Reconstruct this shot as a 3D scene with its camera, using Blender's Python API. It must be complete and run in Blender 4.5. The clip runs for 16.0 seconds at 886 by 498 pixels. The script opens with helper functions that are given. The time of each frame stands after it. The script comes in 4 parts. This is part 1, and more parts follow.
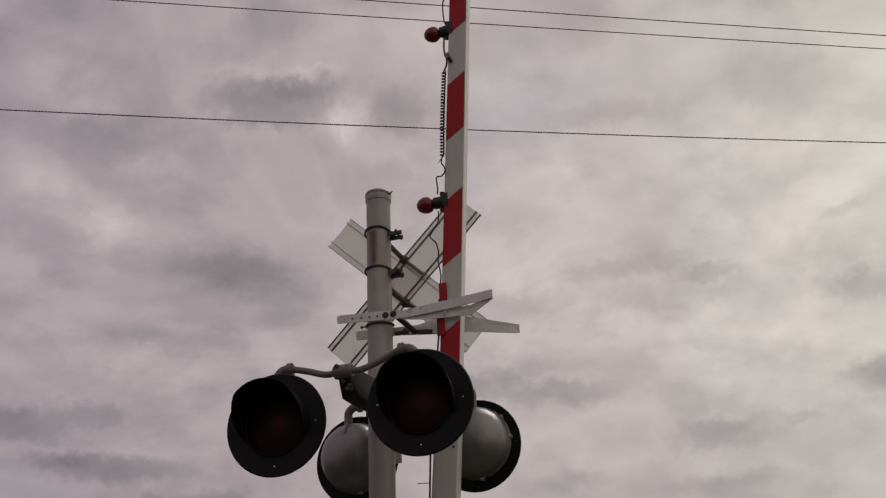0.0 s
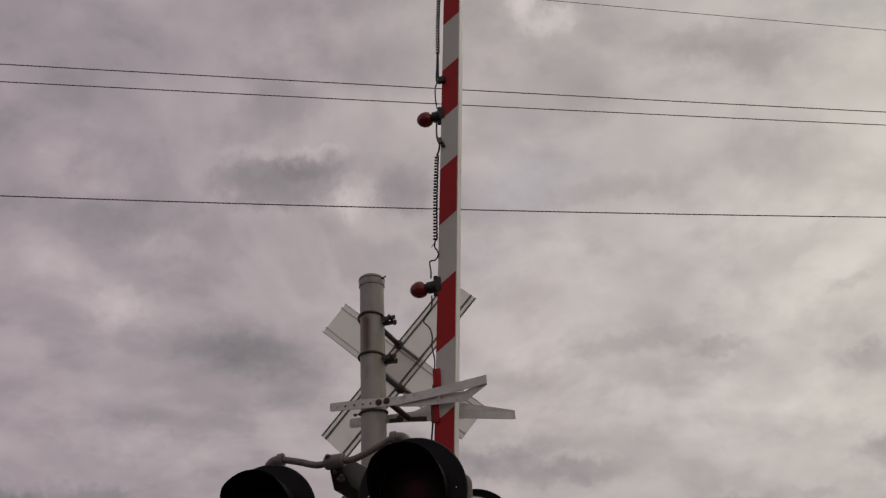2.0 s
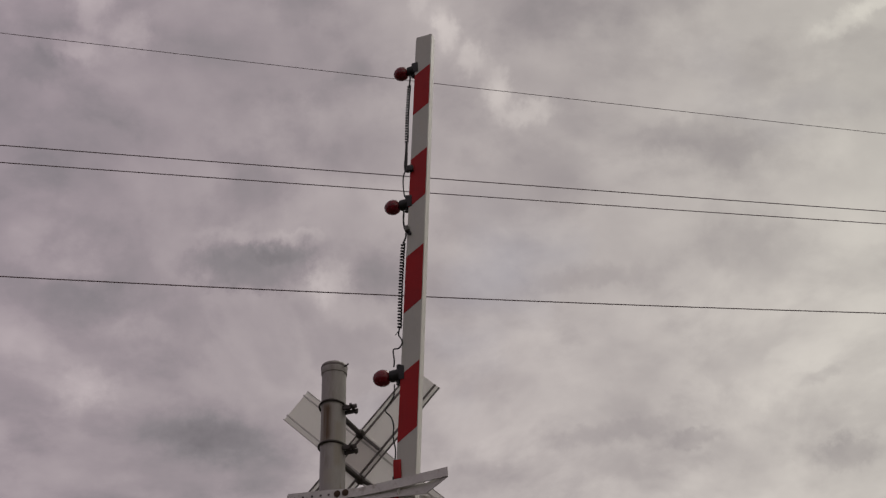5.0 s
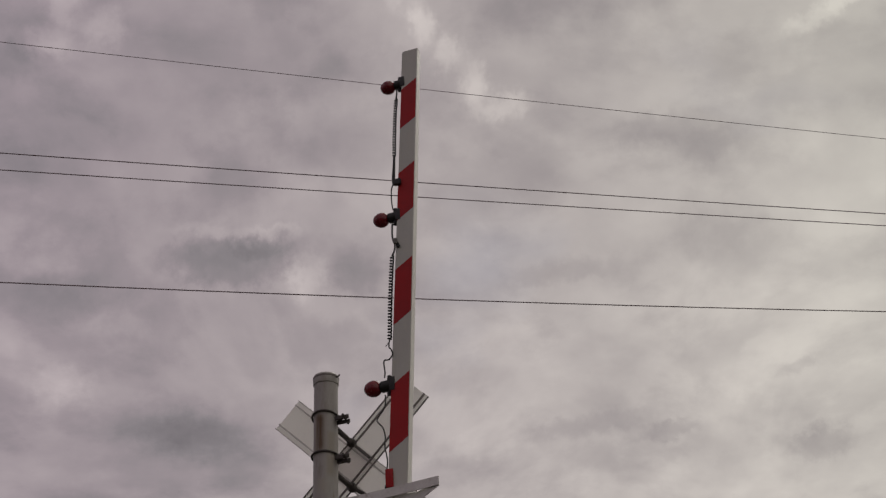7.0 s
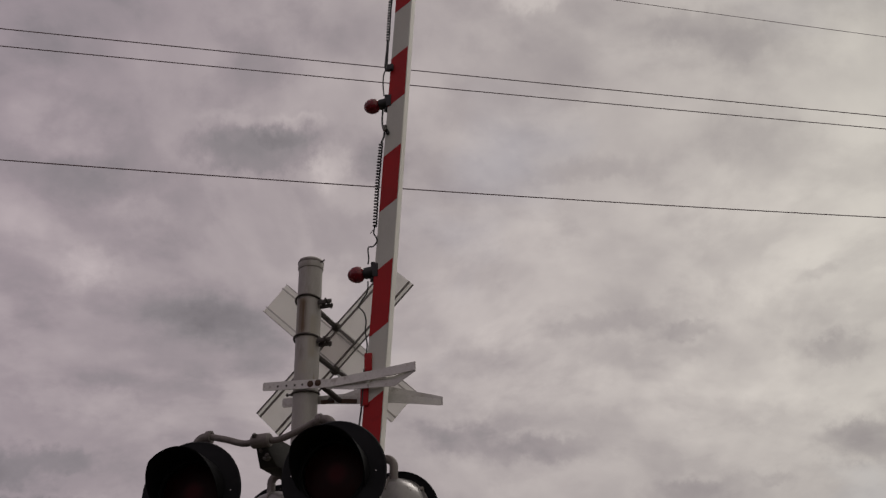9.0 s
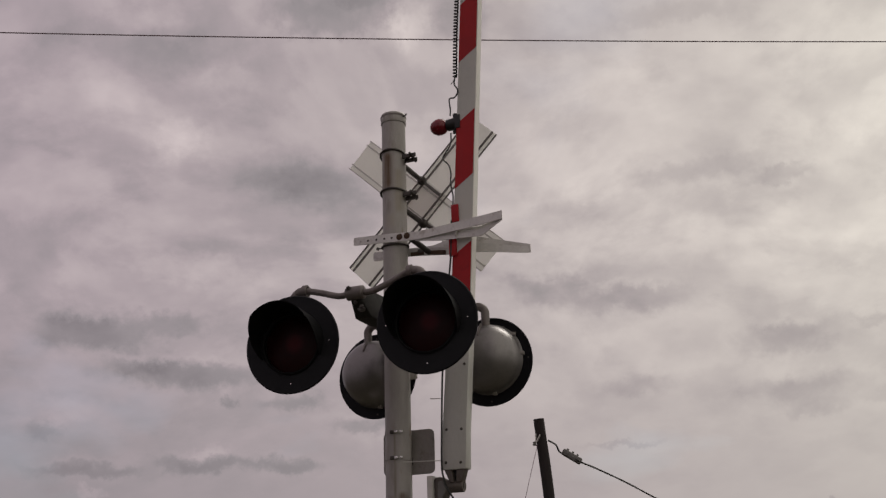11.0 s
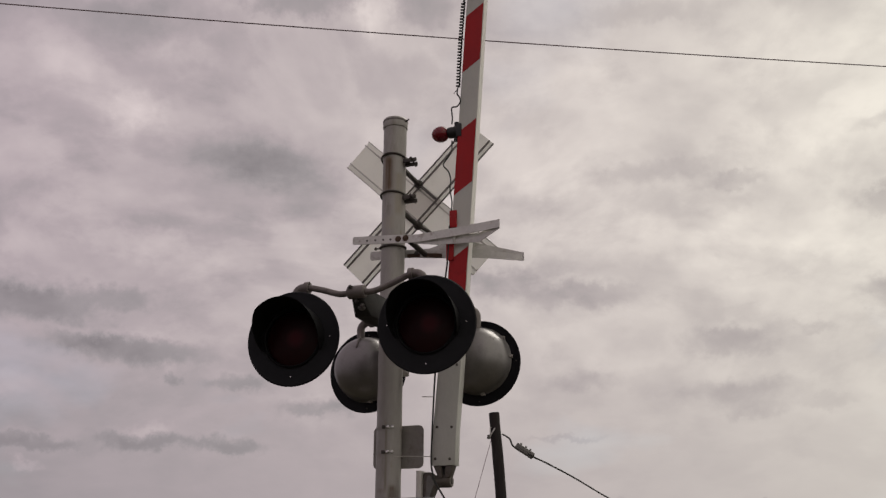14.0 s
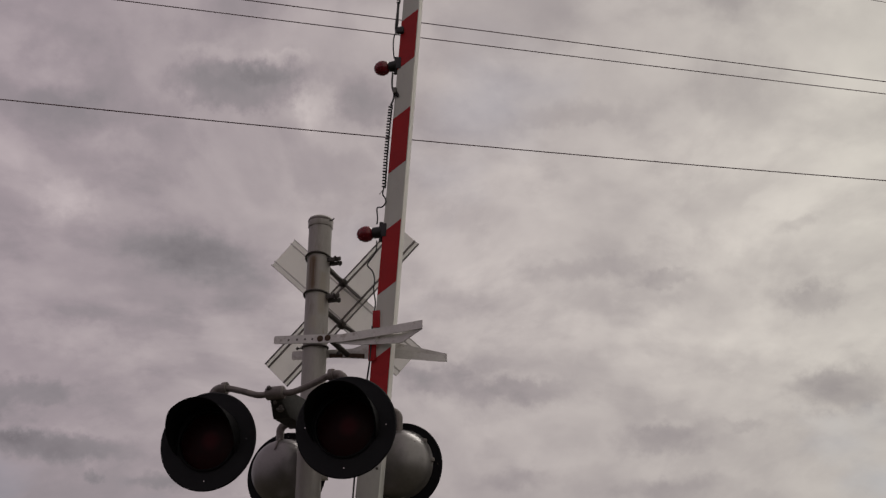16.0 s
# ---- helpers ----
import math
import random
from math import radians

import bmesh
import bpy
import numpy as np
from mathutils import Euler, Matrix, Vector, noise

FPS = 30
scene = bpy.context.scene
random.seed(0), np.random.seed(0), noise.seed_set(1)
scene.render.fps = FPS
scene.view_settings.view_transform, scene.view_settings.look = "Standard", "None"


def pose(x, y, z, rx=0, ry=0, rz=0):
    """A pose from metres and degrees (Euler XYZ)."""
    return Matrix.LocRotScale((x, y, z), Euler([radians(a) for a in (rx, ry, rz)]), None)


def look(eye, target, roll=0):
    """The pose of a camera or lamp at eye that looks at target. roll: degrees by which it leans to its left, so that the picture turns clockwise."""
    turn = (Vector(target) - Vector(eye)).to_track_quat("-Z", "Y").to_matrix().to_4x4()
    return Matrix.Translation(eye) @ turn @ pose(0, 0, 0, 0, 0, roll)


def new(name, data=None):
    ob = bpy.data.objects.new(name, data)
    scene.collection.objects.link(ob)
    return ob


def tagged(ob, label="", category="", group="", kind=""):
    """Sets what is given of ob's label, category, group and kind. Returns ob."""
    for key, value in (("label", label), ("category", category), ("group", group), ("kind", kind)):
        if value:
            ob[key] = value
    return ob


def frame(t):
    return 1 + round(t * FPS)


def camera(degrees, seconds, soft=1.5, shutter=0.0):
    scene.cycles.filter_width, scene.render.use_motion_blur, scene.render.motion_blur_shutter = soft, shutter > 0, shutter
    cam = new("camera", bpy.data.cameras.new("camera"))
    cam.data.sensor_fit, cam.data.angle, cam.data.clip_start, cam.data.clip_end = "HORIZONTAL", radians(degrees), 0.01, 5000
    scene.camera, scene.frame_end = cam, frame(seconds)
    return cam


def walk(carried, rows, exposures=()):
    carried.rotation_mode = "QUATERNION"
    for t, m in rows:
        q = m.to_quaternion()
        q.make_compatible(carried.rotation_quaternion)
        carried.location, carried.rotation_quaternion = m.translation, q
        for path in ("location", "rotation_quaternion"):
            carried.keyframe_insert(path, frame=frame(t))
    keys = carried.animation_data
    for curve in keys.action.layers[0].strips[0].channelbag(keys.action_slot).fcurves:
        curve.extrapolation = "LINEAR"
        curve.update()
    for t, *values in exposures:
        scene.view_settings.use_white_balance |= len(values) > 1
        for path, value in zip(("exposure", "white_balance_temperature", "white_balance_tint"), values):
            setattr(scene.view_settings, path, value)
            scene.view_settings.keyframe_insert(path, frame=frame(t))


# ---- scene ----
cam = camera(48.6, 16.0, 1.35)

PATH = [
    (0, (0.334, -5.182, 1.644), (0.347, -3.359, 2.467), -2.5),
    (0.5, (0.361, -5.169, 1.663), (0.299, -3.342, 2.475), -1.9),
    (1, (0.402, -5.154, 1.673), (0.322, -3.338, 2.507), -1.1),
    (1.5, (0.419, -5.161, 1.679), (0.371, -3.368, 2.564), -2.1),
    (2, (0.413, -5.162, 1.695), (0.419, -3.41, 2.659), -3.1),
    (2.5, (0.413, -5.171, 1.714), (0.44, -3.482, 2.785), -2.6),
    (3, (0.422, -5.162, 1.719), (0.473, -3.539, 2.886), -1.6),
    (3.5, (0.423, -5.147, 1.713), (0.482, -3.533, 2.894), -1.8),
    (4, (0.425, -5.146, 1.709), (0.483, -3.516, 2.866), -2.1),
    (6.5, (0.534, -5.205, 1.715), (0.623, -3.535, 2.811), -4.3),
    (7, (0.402, -5.334, 1.723), (0.513, -3.667, 2.824), -4.3),
    (7.5, (0.365, -5.438, 1.717), (0.53, -3.759, 2.791), -4.9),
    (8, (0.399, -5.417, 1.726), (0.576, -3.715, 2.762), -4.1),
    (8.5, (0.524, -5.331, 1.718), (0.643, -3.598, 2.708), -2.8),
    (9, (0.623, -5.296, 1.702), (0.681, -3.52, 2.619), -1.5),
    (9.5, (0.647, -5.29, 1.68), (0.65, -3.473, 2.515), -0.8),
    (10, (0.646, -5.281, 1.675), (0.572, -3.429, 2.427), -0.5),
    (12.5, (0.51, -5.385, 1.655), (0.359, -3.482, 2.254), -2.4),
    (13, (0.42, -5.501, 1.657), (0.281, -3.589, 2.227), -2.0),
    (13.5, (0.385, -5.54, 1.663), (0.316, -3.614, 2.199), -0.3),
    (14, (0.402, -5.524, 1.688), (0.366, -3.626, 2.318), 0.2),
    (14.5, (0.43, -5.496, 1.713), (0.425, -3.649, 2.48), 0.5),
    (15, (0.447, -5.499, 1.72), (0.458, -3.697, 2.587), 0.4),
    (15.5, (0.448, -5.53, 1.714), (0.519, -3.73, 2.583), 0.1),
    (16, (0.467, -5.526, 1.721), (0.563, -3.7, 2.531), -0.5),
]
walk(cam, [(t, look(eye, target, roll)) for t, eye, target, roll in PATH],
     [(0, 0.05, 6520, 10), (1.5, 0.0, 6500, 10), (3.0, -0.12, 6440, 10), (8.0, -0.15, 6440, 10), (9.5, -0.06, 6500, 10), (10.2, 0.05, 6540, 10),
      (12.4, 0.34, 6600, 7), (13.6, 0.39, 6600, 7), (14.3, 0.24, 6540, 9), (15.0, 0.0, 6520, 10), (16.0, -0.07, 6500, 10)])


# ---- light ----
SUN_EL, SUN_AZ = 52.0, 38.0   # degrees; azimuth from +y towards +x


def build_sky():
    """An overcast sky: broken grey cloud over a pale blue, brighter where the sun stands behind it."""
    world = bpy.data.worlds.new("overcast_sky")
    world.use_nodes = True
    scene.world = world
    nt = world.node_tree
    nt.nodes.clear()
    N, K = nt.nodes.new, nt.links.new

    def put(socket, value):
        if isinstance(value, bpy.types.NodeSocket):
            K(value, socket)
        else:
            socket.default_value = value

    def math_(op, a, b=0.0, c=0.0, clamp=False):
        n = N("ShaderNodeMath")
        n.operation, n.use_clamp = op, clamp
        for s, v in zip(n.inputs, (a, b, c)):
            put(s, v)
        return n.outputs[0]

    def vec(op, a, b=(0, 0, 0), c=(0, 0, 0)):
        n = N("ShaderNodeVectorMath")
        n.operation = op
        for s, v in zip(n.inputs, (a, b, c)):
            put(s, v)
        return n.outputs["Value"] if op in ("DOT_PRODUCT", "LENGTH") else n.outputs[0]

    def fbm(v, scale, detail, rough=0.55, distort=0.0):
        n = N("ShaderNodeTexNoise")
        put(n.inputs["Vector"], v)
        n.inputs["Scale"].default_value, n.inputs["Detail"].default_value = scale, detail
        n.inputs["Roughness"].default_value, n.inputs["Distortion"].default_value = rough, distort
        return n

    def mix(f, a, b):
        n = N("ShaderNodeMix")
        n.data_type = "RGBA"
        put(n.inputs[0], f), put(n.inputs[6], a), put(n.inputs[7], b)
        return n.outputs[2]

    d = N("ShaderNodeTexCoord").outputs["Generated"]
    xyz = N("ShaderNodeSeparateXYZ")
    K(d, xyz.inputs[0])
    x, y, z = xyz.outputs
    # the cloud deck is a flat layer: its pattern closes up towards the horizon
    up = math_("ADD", math_("MAXIMUM", z, 0.0), 0.46)
    deck = N("ShaderNodeCombineXYZ")
    put(deck.inputs[0], math_("DIVIDE", x, up)), put(deck.inputs[1], math_("DIVIDE", y, up))
    deck = deck.outputs[0]
    # azimuth and height in degrees, stirred a little so that single clouds get ragged edges
    polar = N("ShaderNodeCombineXYZ")
    az = math_("MULTIPLY", math_("ARCTAN2", x, y), 57.29578)
    el = math_("MULTIPLY", math_("ARCSINE", z), 57.29578)
    put(polar.inputs[0], az), put(polar.inputs[1], el)
    stir = fbm(polar.outputs[0], 0.27, 5.0, 0.6)
    stirred = vec("MULTIPLY_ADD", vec("SUBTRACT", stir.outputs["Color"], (0.5, 0.5, 0.5)), (5.5, 4.0, 0.0), polar.outputs[0])
    spots = 0.0

    # a slow swirl, so that the pattern is not even
    swirl = fbm(deck, 2.2, 1.0, 0.4)
    deck = vec("MULTIPLY_ADD", vec("SUBTRACT", swirl.outputs["Color"], (0.5, 0.5, 0.5)), (0.18, 0.18, 0.0), deck)
    big = fbm(deck, 2.6, 2.0, 0.5).outputs["Fac"]
    mid = fbm(deck, 6.2, 3.0, 0.45).outputs["Fac"]
    fine = fbm(deck, 14.0, 5.0, 0.55).outputs["Fac"]
    # pale rims where one cloud ends before the next
    rim = math_("MULTIPLY", math_("SUBTRACT", fbm(deck, 4.4, 4.0, 0.5).outputs["Fac"], 0.5), 13.0)
    rim = math_("POWER", 0.36788, math_("MULTIPLY", rim, rim))
    # the pattern fades into haze low down
    calm = N("ShaderNodeMapRange")
    calm.interpolation_type = "SMOOTHSTEP"
    K(el, calm.inputs["Value"])
    for name, value in (("From Min", 1.0), ("From Max", 20.0), ("To Min", 0.12), ("To Max", 1.0)):
        calm.inputs[name].default_value = value
    puff = N("ShaderNodeMapRange")
    puff.interpolation_type = "SMOOTHSTEP"
    K(fbm(deck, 7.5, 7.0, 0.6).outputs["Fac"], puff.inputs["Value"])
    puff.inputs["From Min"].default_value, puff.inputs["From Max"].default_value = 0.46, 0.60
    tone = math_("MULTIPLY", math_("SUBTRACT", big, 0.5), 0.16)
    tone = math_("MULTIPLY_ADD", math_("SUBTRACT", mid, 0.5), 0.26, tone)
    tone = math_("MULTIPLY_ADD", math_("SUBTRACT", fine, 0.5), 0.26, tone)
    tone = math_("MULTIPLY_ADD", math_("SUBTRACT", puff.outputs[0], 0.45), -0.07, tone)
    tone = math_("MULTIPLY_ADD", math_("SUBTRACT", rim, 0.25), 0.08, tone)
    tone = math_("MULTIPLY_ADD", tone, calm.outputs[0], math_("MULTIPLY_ADD", calm.outputs[0], 0.10, 0.24))
    # the veil is thinner towards the sun's side
    tone = math_("MULTIPLY_ADD", math_("MULTIPLY_ADD", az, 1 / 60, 0.5, clamp=True), 0.38, tone)

    def cloud(a, e, wide, high, strength, crisp=1.35, where=None):
        """One cloud (dark below 0) or bright gap (above 0), by azimuth, height and half sizes in degrees."""
        nonlocal spots
        off = vec("MULTIPLY", vec("SUBTRACT", where or stirred, (a, e, 0)), (1 / wide, 1 / high, 0))
        far = math_("POWER", vec("DOT_PRODUCT", off, off), crisp)
        spots = math_("MULTIPLY_ADD", math_("POWER", 0.36788, far), strength, spots)

    # single clouds with firm, ragged edges, and soft bright or dark stretches between them
    curl = fbm(polar.outputs[0], 1.0, 5.0, 0.62)
    firm = vec("MULTIPLY_ADD", vec("SUBTRACT", stir.outputs["Color"], (0.5, 0.5, 0.5)), (2.6, 1.8, 0.0), polar.outputs[0])
    firm = vec("MULTIPLY_ADD", vec("SUBTRACT", curl.outputs["Color"], (0.5, 0.5, 0.5)), (1.9, 1.5, 0.0), firm)
    # the deck is thicker overhead on the sun's side
    cloud(16.0, 46.0, 26.0, 10.0, -0.07, 1.5)
    cloud(-10.7, 32.7, 4.7, 1.4, -0.20, 3.0, firm)
    cloud(-8.8, 33.7, 2.2, 0.9, -0.10, 2.2, firm)
    cloud(-13.6, 32.8, 1.5, 0.6, -0.04, 2, firm)
    cloud(-5.6, 32.0, 1.3, 1.4, 0.20, 1.6, firm)
    cloud(-8.1, 34.5, 2.0, 0.4, 0.10, 1.6, firm)
    cloud(-12.7, 34.4, 2.3, 0.4, 0.06, 1.5, firm)
    cloud(-3.6, 30.3, 2.3, 1.0, 0.11, 1.4, firm)
    cloud(-2.3, 32.3, 1.8, 1.4, -0.11, 2.0, firm)
    cloud(-3.1, 39.7, 4.7, 1.8, -0.10, 1.6)
    cloud(-11.7, 44.2, 7.6, 3.2, -0.10, 1.6)
    cloud(-6.0, 45.6, 4.1, 2.3, -0.05, 1.5)
    cloud(-8.4, 41.8, 2.4, 0.8, 0.07, 1.4, firm)
    cloud(-24.4, 46.0, 1.4, 2.3, 0.20, 1.6, firm)
    cloud(-21.4, 44.5, 1.5, 1.2, 0.15, 1.6, firm)
    cloud(-25.1, 43.0, 1.9, 0.6, 0.11, 1.4, firm)
    cloud(-27.4, 41.8, 2.4, 0.9, -0.09, 1.6, firm)
    cloud(-29.4, 44.7, 2.9, 1.2, 0.07, 1.4)
    cloud(-11.1, 49.0, 3.4, 1.1, 0.10, 1.5)
    cloud(-25.5, 37.2, 3.0, 1.8, -0.05, 1.5)
    cloud(-21.1, 39.0, 3.6, 2.2, -0.06, 1.5)
    cloud(1.5, 48.9, 1.1, 1.6, 0.17, 1.6, firm)
    cloud(3.3, 46.3, 1.0, 1.2, 0.23, 1.6, firm)
    cloud(5.4, 44.6, 1.4, 1.0, 0.23, 1.5, firm)
    cloud(7.2, 42.6, 1.1, 1.3, 0.23, 1.5, firm)
    cloud(9.3, 41.1, 2.2, 0.6, 0.16, 1.4, firm)
    cloud(18.8, 46.7, 10.5, 1.9, -0.09, 1.6)
    cloud(11.0, 47.1, 3.8, 2.2, -0.06, 1.6)
    cloud(12.4, 42.4, 3.9, 0.8, -0.04, 1.6, firm)
    cloud(32.6, 41.3, 2.2, 0.5, 0.17, 1.4, firm)
    cloud(34.9, 41.7, 1.3, 0.5, 0.21, 1.6, firm)
    cloud(32.4, 44.3, 2.9, 1.2, 0.07, 1.4)
    cloud(20.2, 38.1, 3.0, 1.1, -0.11, 1.7, firm)
    cloud(23.4, 36.7, 2.1, 1.1, -0.11, 1.8, firm)
    cloud(17.5, 38.4, 2.5, 0.8, -0.06, 1.6, firm)
    cloud(27.5, 39.6, 4.7, 1.5, -0.04, 1.5)
    cloud(29.5, 35.8, 2.2, 1.5, 0.06, 1.4)
    cloud(11.7, 31.3, 4.2, 0.7, -0.09, 1.6, firm)
    cloud(8.5, 33.2, 3.1, 0.8, -0.04, 1.6, firm)
    cloud(21.5, 31.5, 5.5, 1.3, -0.05, 1.5)
    cloud(-20.6, 29.8, 3.2, 1.1, -0.08, 1.6, firm)
    cloud(-23.9, 31.8, 2.8, 1.2, 0.10, 1.5)
    cloud(-14.9, 27.4, 4.2, 1.3, -0.05, 1.5)
    cloud(-20.2, 25.1, 1.8, 1.1, 0.15, 1.5, firm)
    cloud(-12.4, 22.8, 3.2, 1.1, -0.13, 1.7, firm)
    cloud(-24.2, 27.1, 2.0, 1.2, 0.07, 1.4)
    cloud(-17.6, 28.7, 1.8, 0.7, 0.06, 1.4, firm)
    cloud(23.0, 25.5, 8.8, 2.4, 0.07, 1.4)
    cloud(6.0, 26.9, 7.3, 1.9, 0.03, 1.4)
    cloud(25.0, 23.6, 1.4, 0.4, -0.11, 1.8, firm)
    cloud(-12.7, 21.0, 5.1, 1.3, -0.11, 1.7, firm)
    cloud(-16.0, 23.2, 3.1, 0.9, -0.05, 1.5)
    cloud(-18.1, 17.8, 2.2, 1.1, 0.11, 1.5)
    cloud(-21.3, 28.1, 3.1, 1.8, 0.07, 1.4)
    cloud(-9.5, 18.7, 2.4, 1.0, 0.06, 1.4)
    cloud(25.0, 19.4, 1.7, 0.8, -0.15, 2.0, firm)
    cloud(25.6, 14.4, 2.6, 1.3, -0.23, 2.0, firm)
    cloud(27.6, 15.7, 1.5, 0.6, -0.07, 1.6, firm)
    cloud(10.4, 18.8, 5.8, 1.3, 0.09, 1.4)
    cloud(4.3, 22.9, 3.9, 2.0, 0.11, 1.4)
    cloud(20.2, 17.1, 3.9, 1.2, 0.06, 1.4)
    cloud(24.1, 23.6, 4.7, 1.8, 0.06, 1.4)
    cloud(-24.5, 14.0, 3.3, 1.0, -0.20, 1.8, firm)
    cloud(-26.2, 14.8, 1.2, 0.5, -0.09, 1.7, firm)
    cloud(-20.0, 14.8, 2.1, 0.8, -0.17, 1.8, firm)
    cloud(-18.7, 12.0, 4.5, 0.8, -0.18, 1.8, firm)
    cloud(-22.1, 12.3, 1.9, 0.5, -0.09, 1.7, firm)
    cloud(-25.1, 9.7, 2.7, 0.8, 0.08, 1.4)
    cloud(-16.6, 10.6, 0.7, 0.3, -0.14, 1.9, firm)
    cloud(-12.9, 10.3, 1.7, 0.5, -0.14, 1.8, firm)
    cloud(-8.3, 9.2, 2.2, 0.5, -0.14, 1.8, firm)
    cloud(-17.5, 7.0, 2.5, 0.5, -0.15, 1.9, firm)
    cloud(-17.4, 7.8, 1.3, 0.3, 0.07, 1.6, firm)
    cloud(-13.0, 6.9, 1.9, 0.5, -0.16, 2.0, firm)
    cloud(-24.0, 6.5, 2.8, 0.4, -0.14, 1.8, firm)
    cloud(-23.7, 5.3, 0.8, 0.3, 0.10, 1.8, firm)
    cloud(-26.4, 8.7, 0.9, 0.5, -0.10, 1.7, firm)
    cloud(-13.5, 23.5, 3.8, 1.6, -0.11, 1.6, firm)
    cloud(-16.0, 19.5, 3.7, 1.0, -0.06, 1.7, firm)
    cloud(-20.7, 17.7, 2.0, 0.6, 0.06, 1.5, firm)
    cloud(-23.7, 22.7, 3.0, 1.5, -0.04, 1.5)
    cloud(-8.2, 20.4, 2.1, 2.0, -0.06, 1.5)
    cloud(2.4, 16.5, 2.4, 1.1, -0.18, 1.8, firm)
    cloud(7.7, 15.7, 3.4, 0.8, -0.16, 1.7, firm)
    cloud(5.3, 17.2, 2.1, 0.7, -0.07, 1.6, firm)
    cloud(3.7, 20.4, 2.8, 0.8, -0.09, 1.7, firm)
    cloud(11.8, 22.4, 3.8, 0.6, -0.11, 1.7, firm)
    cloud(16.8, 21.4, 2.1, 0.4, -0.11, 1.8, firm)
    cloud(16.0, 12.5, 2.7, 0.9, -0.15, 1.7, firm)
    cloud(16.0, 9.7, 3.3, 0.7, -0.13, 1.7, firm)
    cloud(16.5, 8.8, 1.9, 0.4, -0.09, 1.8, firm)
    cloud(7.1, 10.6, 1.8, 0.6, -0.10, 1.7, firm)
    cloud(6.1, 7.5, 2.0, 0.2, -0.09, 1.8, firm)
    cloud(19.9, 12.9, 1.2, 0.3, -0.09, 1.8, firm)
    cloud(20.6, 9.1, 1.5, 0.4, -0.07, 1.7, firm)
    cloud(17.4, 3.0, 0.7, 0.4, -0.14, 1.8, firm)
    cloud(16.7, 3.5, 0.4, 0.2, -0.11, 1.8, firm)
    cloud(20.5, 2.9, 1.2, 0.2, -0.09, 1.7, firm)
    cloud(13.9, 3.5, 0.4, 0.2, -0.11, 1.8, firm)
    cloud(8.1, 3.5, 1.9, 0.4, -0.07, 1.6, firm)
    cloud(11.2, 11.4, 3.9, 1.3, 0.07, 1.4)
    cloud(13.4, 18.6, 5.7, 1.3, 0.07, 1.4)
    cloud(4.8, 13.0, 1.3, 1.0, 0.06, 1.4)
    # lit upper rims of the low clouds
    cloud(24.7, 20.1, 1.3, 0.3, 0.05, 1.5, firm)
    cloud(25.2, 15.6, 2.0, 0.5, 0.08, 1.5, firm)
    cloud(-25.0, 15.0, 2.5, 0.4, 0.07, 1.5, firm)
    cloud(-20.3, 15.5, 1.6, 0.3, 0.06, 1.5, firm)
    cloud(-19.4, 12.8, 3.4, 0.3, 0.06, 1.5, firm)
    cloud(-16.7, 10.9, 0.5, 0.3, 0.05, 1.5, firm)
    cloud(-13.2, 10.7, 1.3, 0.3, 0.05, 1.5, firm)
    cloud(-8.6, 9.6, 1.6, 0.3, 0.05, 1.5, firm)
    cloud(-17.9, 7.5, 1.9, 0.3, 0.05, 1.5, firm)
    cloud(-13.3, 7.3, 1.4, 0.3, 0.05, 1.5, firm)
    cloud(-24.4, 6.8, 2.1, 0.3, 0.05, 1.5, firm)
    cloud(2.0, 17.5, 1.8, 0.4, 0.06, 1.5, firm)
    cloud(7.2, 16.5, 2.5, 0.3, 0.05, 1.5, firm)
    cloud(15.6, 13.4, 2.0, 0.3, 0.05, 1.5, firm)
    cloud(17.3, 3.4, 0.5, 0.3, 0.05, 1.5, firm)
    tone = math_("MULTIPLY_ADD", spots, math_("MULTIPLY_ADD", mid, 1.1, 0.5), tone)
    ramp = N("ShaderNodeValToRGB")
    K(tone, ramp.inputs[0])
    stops = ((0.05, (0.158, 0.151, 0.156)), (0.28, (0.265, 0.251, 0.255)), (0.42, (0.352, 0.318, 0.324)), (0.60, (0.470, 0.430, 0.422)), (0.92, (0.72, 0.668, 0.634)))
    while len(ramp.color_ramp.elements) < len(stops):
        ramp.color_ramp.elements.new(0.5)
    for e, (p, c) in zip(ramp.color_ramp.elements, stops):
        e.position, e.color = p, (*c, 1)
    clouds = ramp.outputs[0]
    # the side away from the sun is a little more violet, the sun's side warmer
    side = math_("MULTIPLY_ADD", az, 1 / 70, 0.5, clamp=True)
    clouds_t = N("ShaderNodeMix")
    clouds_t.data_type, clouds_t.blend_type = "RGBA", "MULTIPLY"
    clouds_t.inputs[0].default_value = 1.0
    K(clouds, clouds_t.inputs[6])
    K(mix(side, (1.03, 0.945, 1.025, 1), (0.985, 1.0, 0.935, 1)), clouds_t.inputs[7])
    sky = N("ShaderNodeTexSky")
    sky.sky_type, sky.sun_disc = "NISHITA", False
    sky.sun_elevation, sky.sun_rotation = radians(SUN_EL), radians(SUN_AZ)
    blue = vec("SCALE", sky.outputs[0])
    blue.node.inputs["Scale"].default_value = 0.09
    # thin places let a trace of blue through
    thin = math_("MULTIPLY", math_("SUBTRACT", fbm(deck, 1.7, 4.0).outputs["Fac"], 0.56, clamp=True), 1.6, clamp=True)
    back = N("ShaderNodeBackground")
    K(mix(thin, clouds_t.outputs[2], blue), back.inputs["Color"])
    back.inputs["Strength"].default_value = 1.0
    K(back.outputs[0], N("ShaderNodeOutputWorld").inputs["Surface"])


